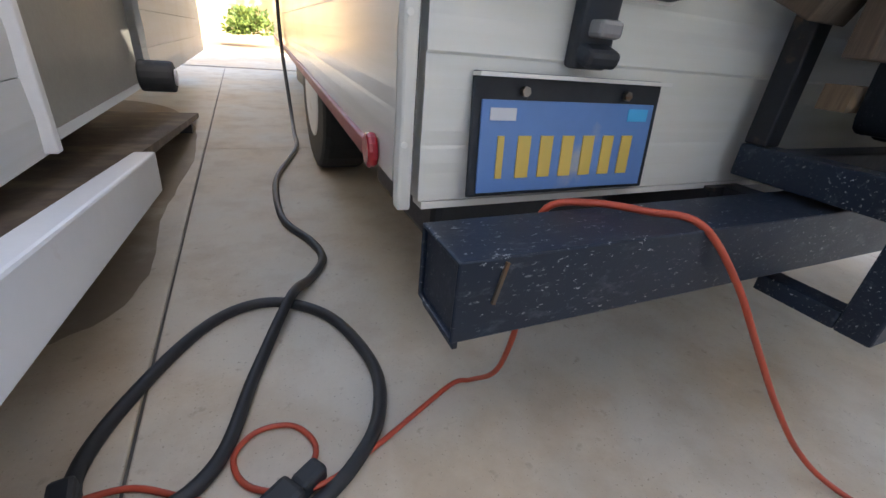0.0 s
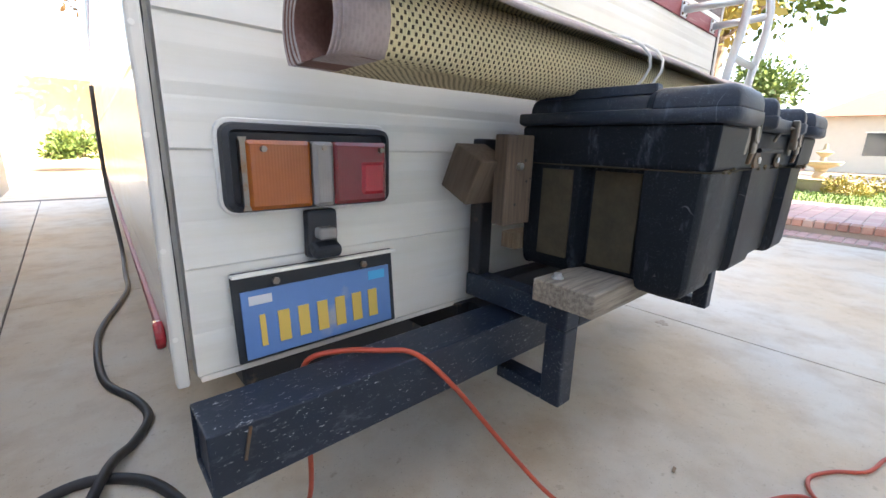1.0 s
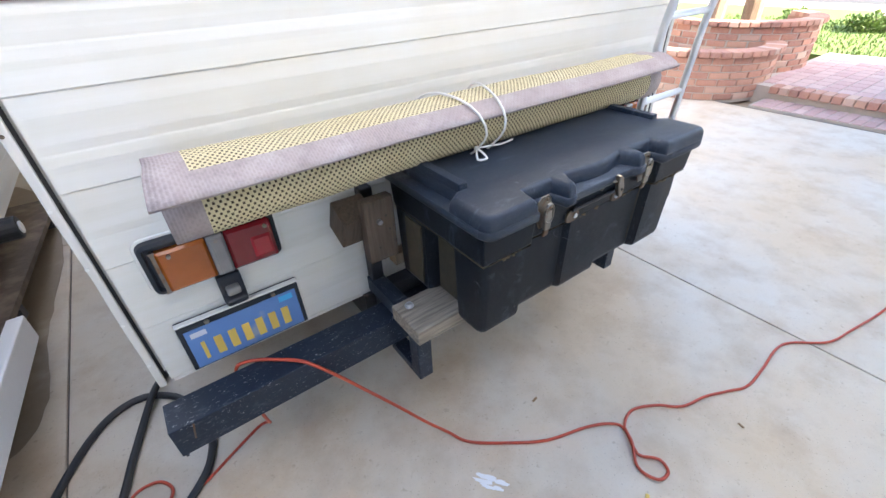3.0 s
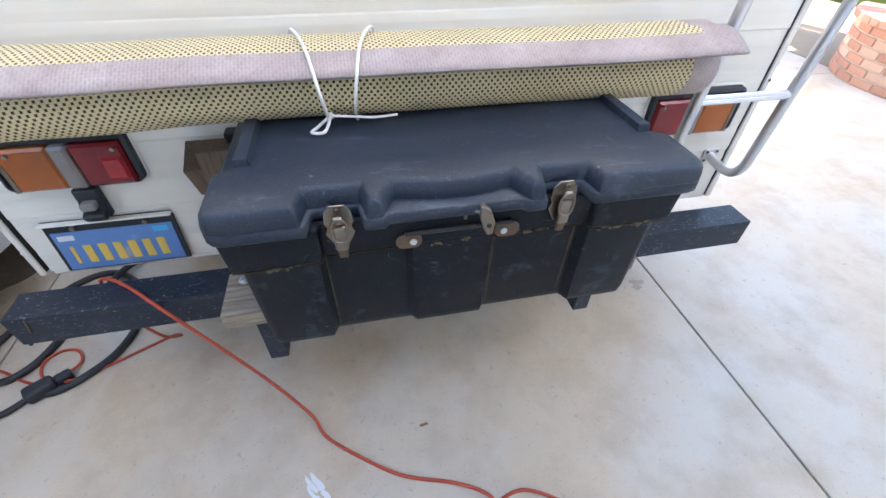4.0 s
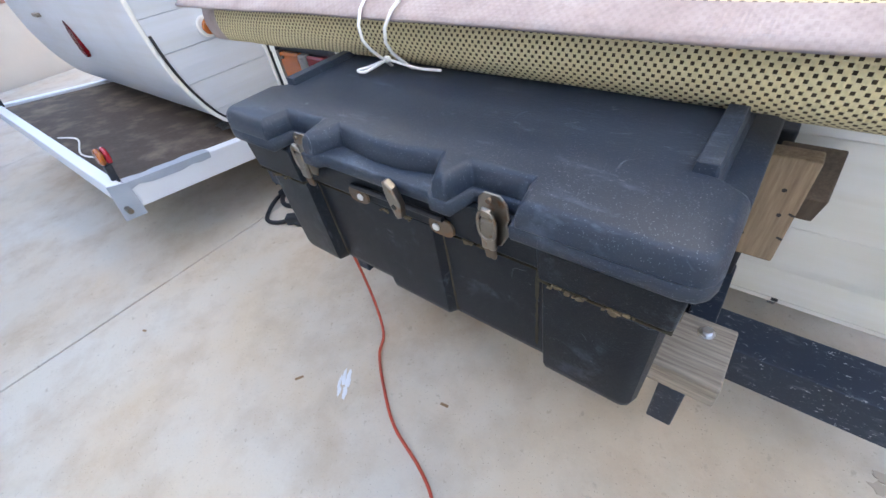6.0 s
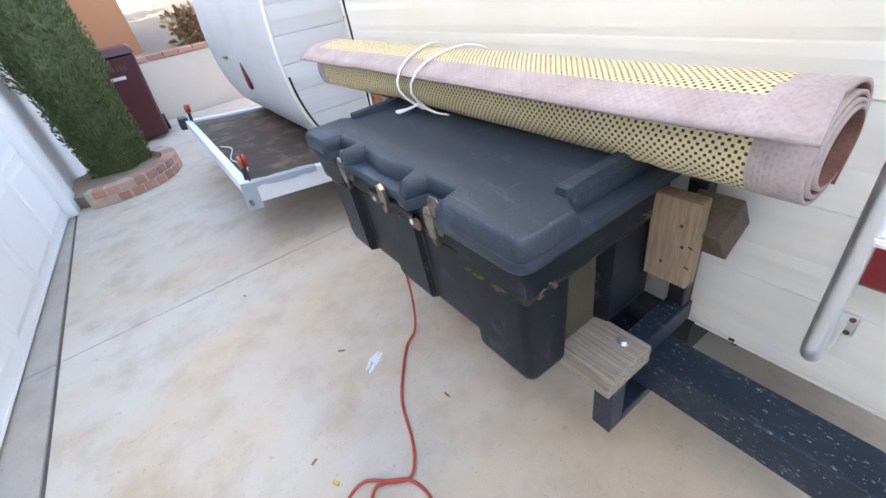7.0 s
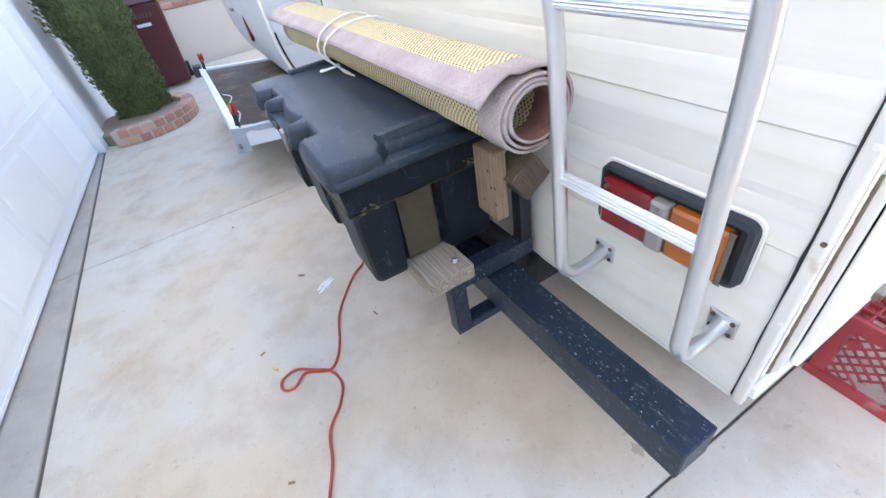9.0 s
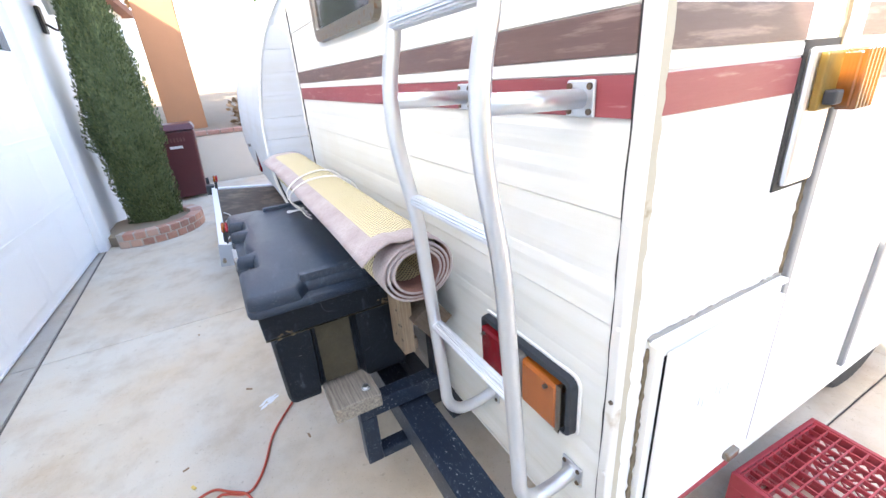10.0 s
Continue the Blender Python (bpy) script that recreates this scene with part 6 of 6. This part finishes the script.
# brick steps, planter, lawn, fountain and street beyond
steps = thing("brick_steps", "two low brick steps rising to a brick landing", "steps", kind="structure")
part("core", box(5.62, 5.99, -1.3, 0.72, -0.05, 0.012), M_MORTAR, steps)
part("core", box(6.0, 8.6, -1.3, 0.95, -0.05, 0.142), M_MORTAR, steps)
rngb = random.Random(3)
y = -1.25
while y < 0.70:
    for i in range(2):
        brick_obj(steps, Matrix.Translation((5.71 + i * 0.185, y, 0.0)) , (0.175, 0.085, 0.045))
    brick_obj(steps, Matrix.Translation((6.05, y, 0.118)), (0.19, 0.085, 0.075))
    y += 0.095
y = -1.22
while y < 0.9:
    x = 6.25
    while x < 8.5:
        brick_obj(steps, Matrix.Translation((x + 0.05 * (int(y * 10) % 2), y, 0.128)), (0.19, 0.135, 0.045))
        x += 0.20
    y += 0.145
brick_ring("brick_planter", "curved red brick planter with a capped rim", 6.15, 1.68, 0.85, 110, 325, 6, 0.075, cap=1)
brick_ring("brick_planter", "taller curved red brick planter behind the first", 7.2, 1.78, 0.95, 100, 330, 8, 0.075, z=0.05, cap=1)
for cx, cy, rr, zz in ((6.15, 1.68, 0.78, 0.36), (7.2, 1.78, 0.87, 0.55)):
    sl = part("planter_soil", cyl((cx, cy, 0.0), (cx, cy, zz), rr - 0.04, 30), M_EARTH)
    tagged(sl, "dark soil filling the brick planter", "soil", kind="structure")
tree("multi-stemmed tree in the brick planter", 6.5, 1.75, 0.35, 3.8, 1.2, 3000, M_LEAFY, 21, 0.13, 0.9)
tree("slim tree in the brick planter", 7.5, 1.7, 0.55, 4.2, 1.2, 3000, M_LEAF, 22, 0.13, 0.1)
lawn = part("lawn", box(8.62, 15.5, -12, 12, -0.059, 0.10), M_LAWN)
tagged(lawn, "sunlit green lawn beside the path", "lawn", kind="structure")
rngg = np.random.RandomState(5)
gx, gy = rngg.uniform(8.7, 13.0, 9000), rngg.uniform(-4.5, 4.5, 9000)
vs, fs = [], []
for i in range(9000):
    a, hgt, wd = rngg.uniform(0, 6.28), rngg.uniform(0.03, 0.08), 0.012
    c, s = math.cos(a) * wd, math.sin(a) * wd
    vs += [(gx[i] - c, gy[i] - s, 0.098), (gx[i] + c, gy[i] + s, 0.098), (gx[i] + s * 1.5, gy[i] - c * 1.5, 0.098 + hgt)]
    fs.append((3 * i, 3 * i + 1, 3 * i + 2))
tagged(mesh_from("grass", vs, fs, M_GRASS), "short green grass blades on the lawn", "grass", kind="stuff")
fountain = thing("fountain", "tiered cast stone garden fountain on the lawn", "fountain")


def turned(prof, x, y, segs=28):
    return loft([[(x + r * math.cos(2 * math.pi * k / segs), y + r * math.sin(2 * math.pi * k / segs), z) for k in range(segs)] for r, z in prof])


FX, FY = 12.2, 0.75
part("basin", turned([(0.62, 0.10), (0.66, 0.30), (0.70, 0.36), (0.64, 0.38), (0.60, 0.28), (0.1, 0.26)], FX, FY), M_STONE, fountain, smooth=False)
part("pedestal", turned([(0.15, 0.26), (0.10, 0.34), (0.14, 0.42), (0.09, 0.52), (0.13, 0.58)], FX, FY), M_STONE, fountain)
part("bowl", turned([(0.11, 0.58), (0.32, 0.66), (0.36, 0.72), (0.33, 0.73), (0.1, 0.68)], FX, FY), M_STONE, fountain)
part("finial", turned([(0.07, 0.68), (0.05, 0.82), (0.16, 0.92), (0.05, 0.97), (0.03, 1.1)], FX, FY), M_STONE, fountain)
for i, (x, y) in enumerate(((11.4, 0.2), (11.6, 1.4), (12.9, -0.2), (11.3, 2.3), (12.0, -1.4))):
    shrub("flowering_shrub", "low leafy garden shrub round the fountain", "shrub", x, y, 0.16, 0.4, 0.4, 0.26, 900, 0.05, M_GRASS if i % 2 else M_LEAFY, 30 + i, "shrubs round the fountain")
walk_p = part("pavement", box(15.5, 17.5, -40, 40, -0.059, 0.08), M_CONC)
tagged(walk_p, "concrete pavement along the street", "pavement", kind="structure")
road = part("road", box(17.5, 26, -60, 60, -0.059, -0.03), M_ROAD)
tagged(road, "asphalt street", "road", kind="structure")


def far_house(x, y, w, d, h, mat):
    t = thing("house", "single-storey stucco house across the street", "house", "houses across the street")
    part("wall", box(x, x + d, y, y + w, -0.05, h), mat, t)
    part("roof", loft([[(x - 0.5, y - 0.5, h), (x + d + 0.5, y - 0.5, h), (x + d + 0.5, y + w + 0.5, h), (x - 0.5, y + w + 0.5, h)], [(x + d / 2 - 0.1, y + 2, h + 1.8), (x + d / 2 + 0.1, y + 2, h + 1.8), (x + d / 2 + 0.1, y + w - 2, h + 1.8), (x + d / 2 - 0.1, y + w - 2, h + 1.8)]]), M_ROOF, t)
    for i in range(3):
        wy = y + w * (0.15 + 0.28 * i)
        wd = part("window", box(x - 0.03, x - 0.005, wy, wy + 1.5, 0.9, 2.1), M_WINDOW, t)
        part("frame", box(x - 0.05, x - 0.03, wy - 0.08, wy + 1.58, 2.1, 2.18), M_TRIM, wd)


far_house(33, -9, 13, 9, 3.0, M_STUCCO)
far_house(33, 8, 13, 9, 3.2, M_TERRA)
far_house(33, -28, 14, 9, 3.0, M_STUCCO)
for i, (x, y) in enumerate(((29, -6), (28.5, 5), (30, 14), (29, -15))):
    tree("street tree across the road", x, y, 0, 5.5, 2.0, 2200, M_LEAF if i % 2 else M_LEAFY, 50 + i, 0.22)
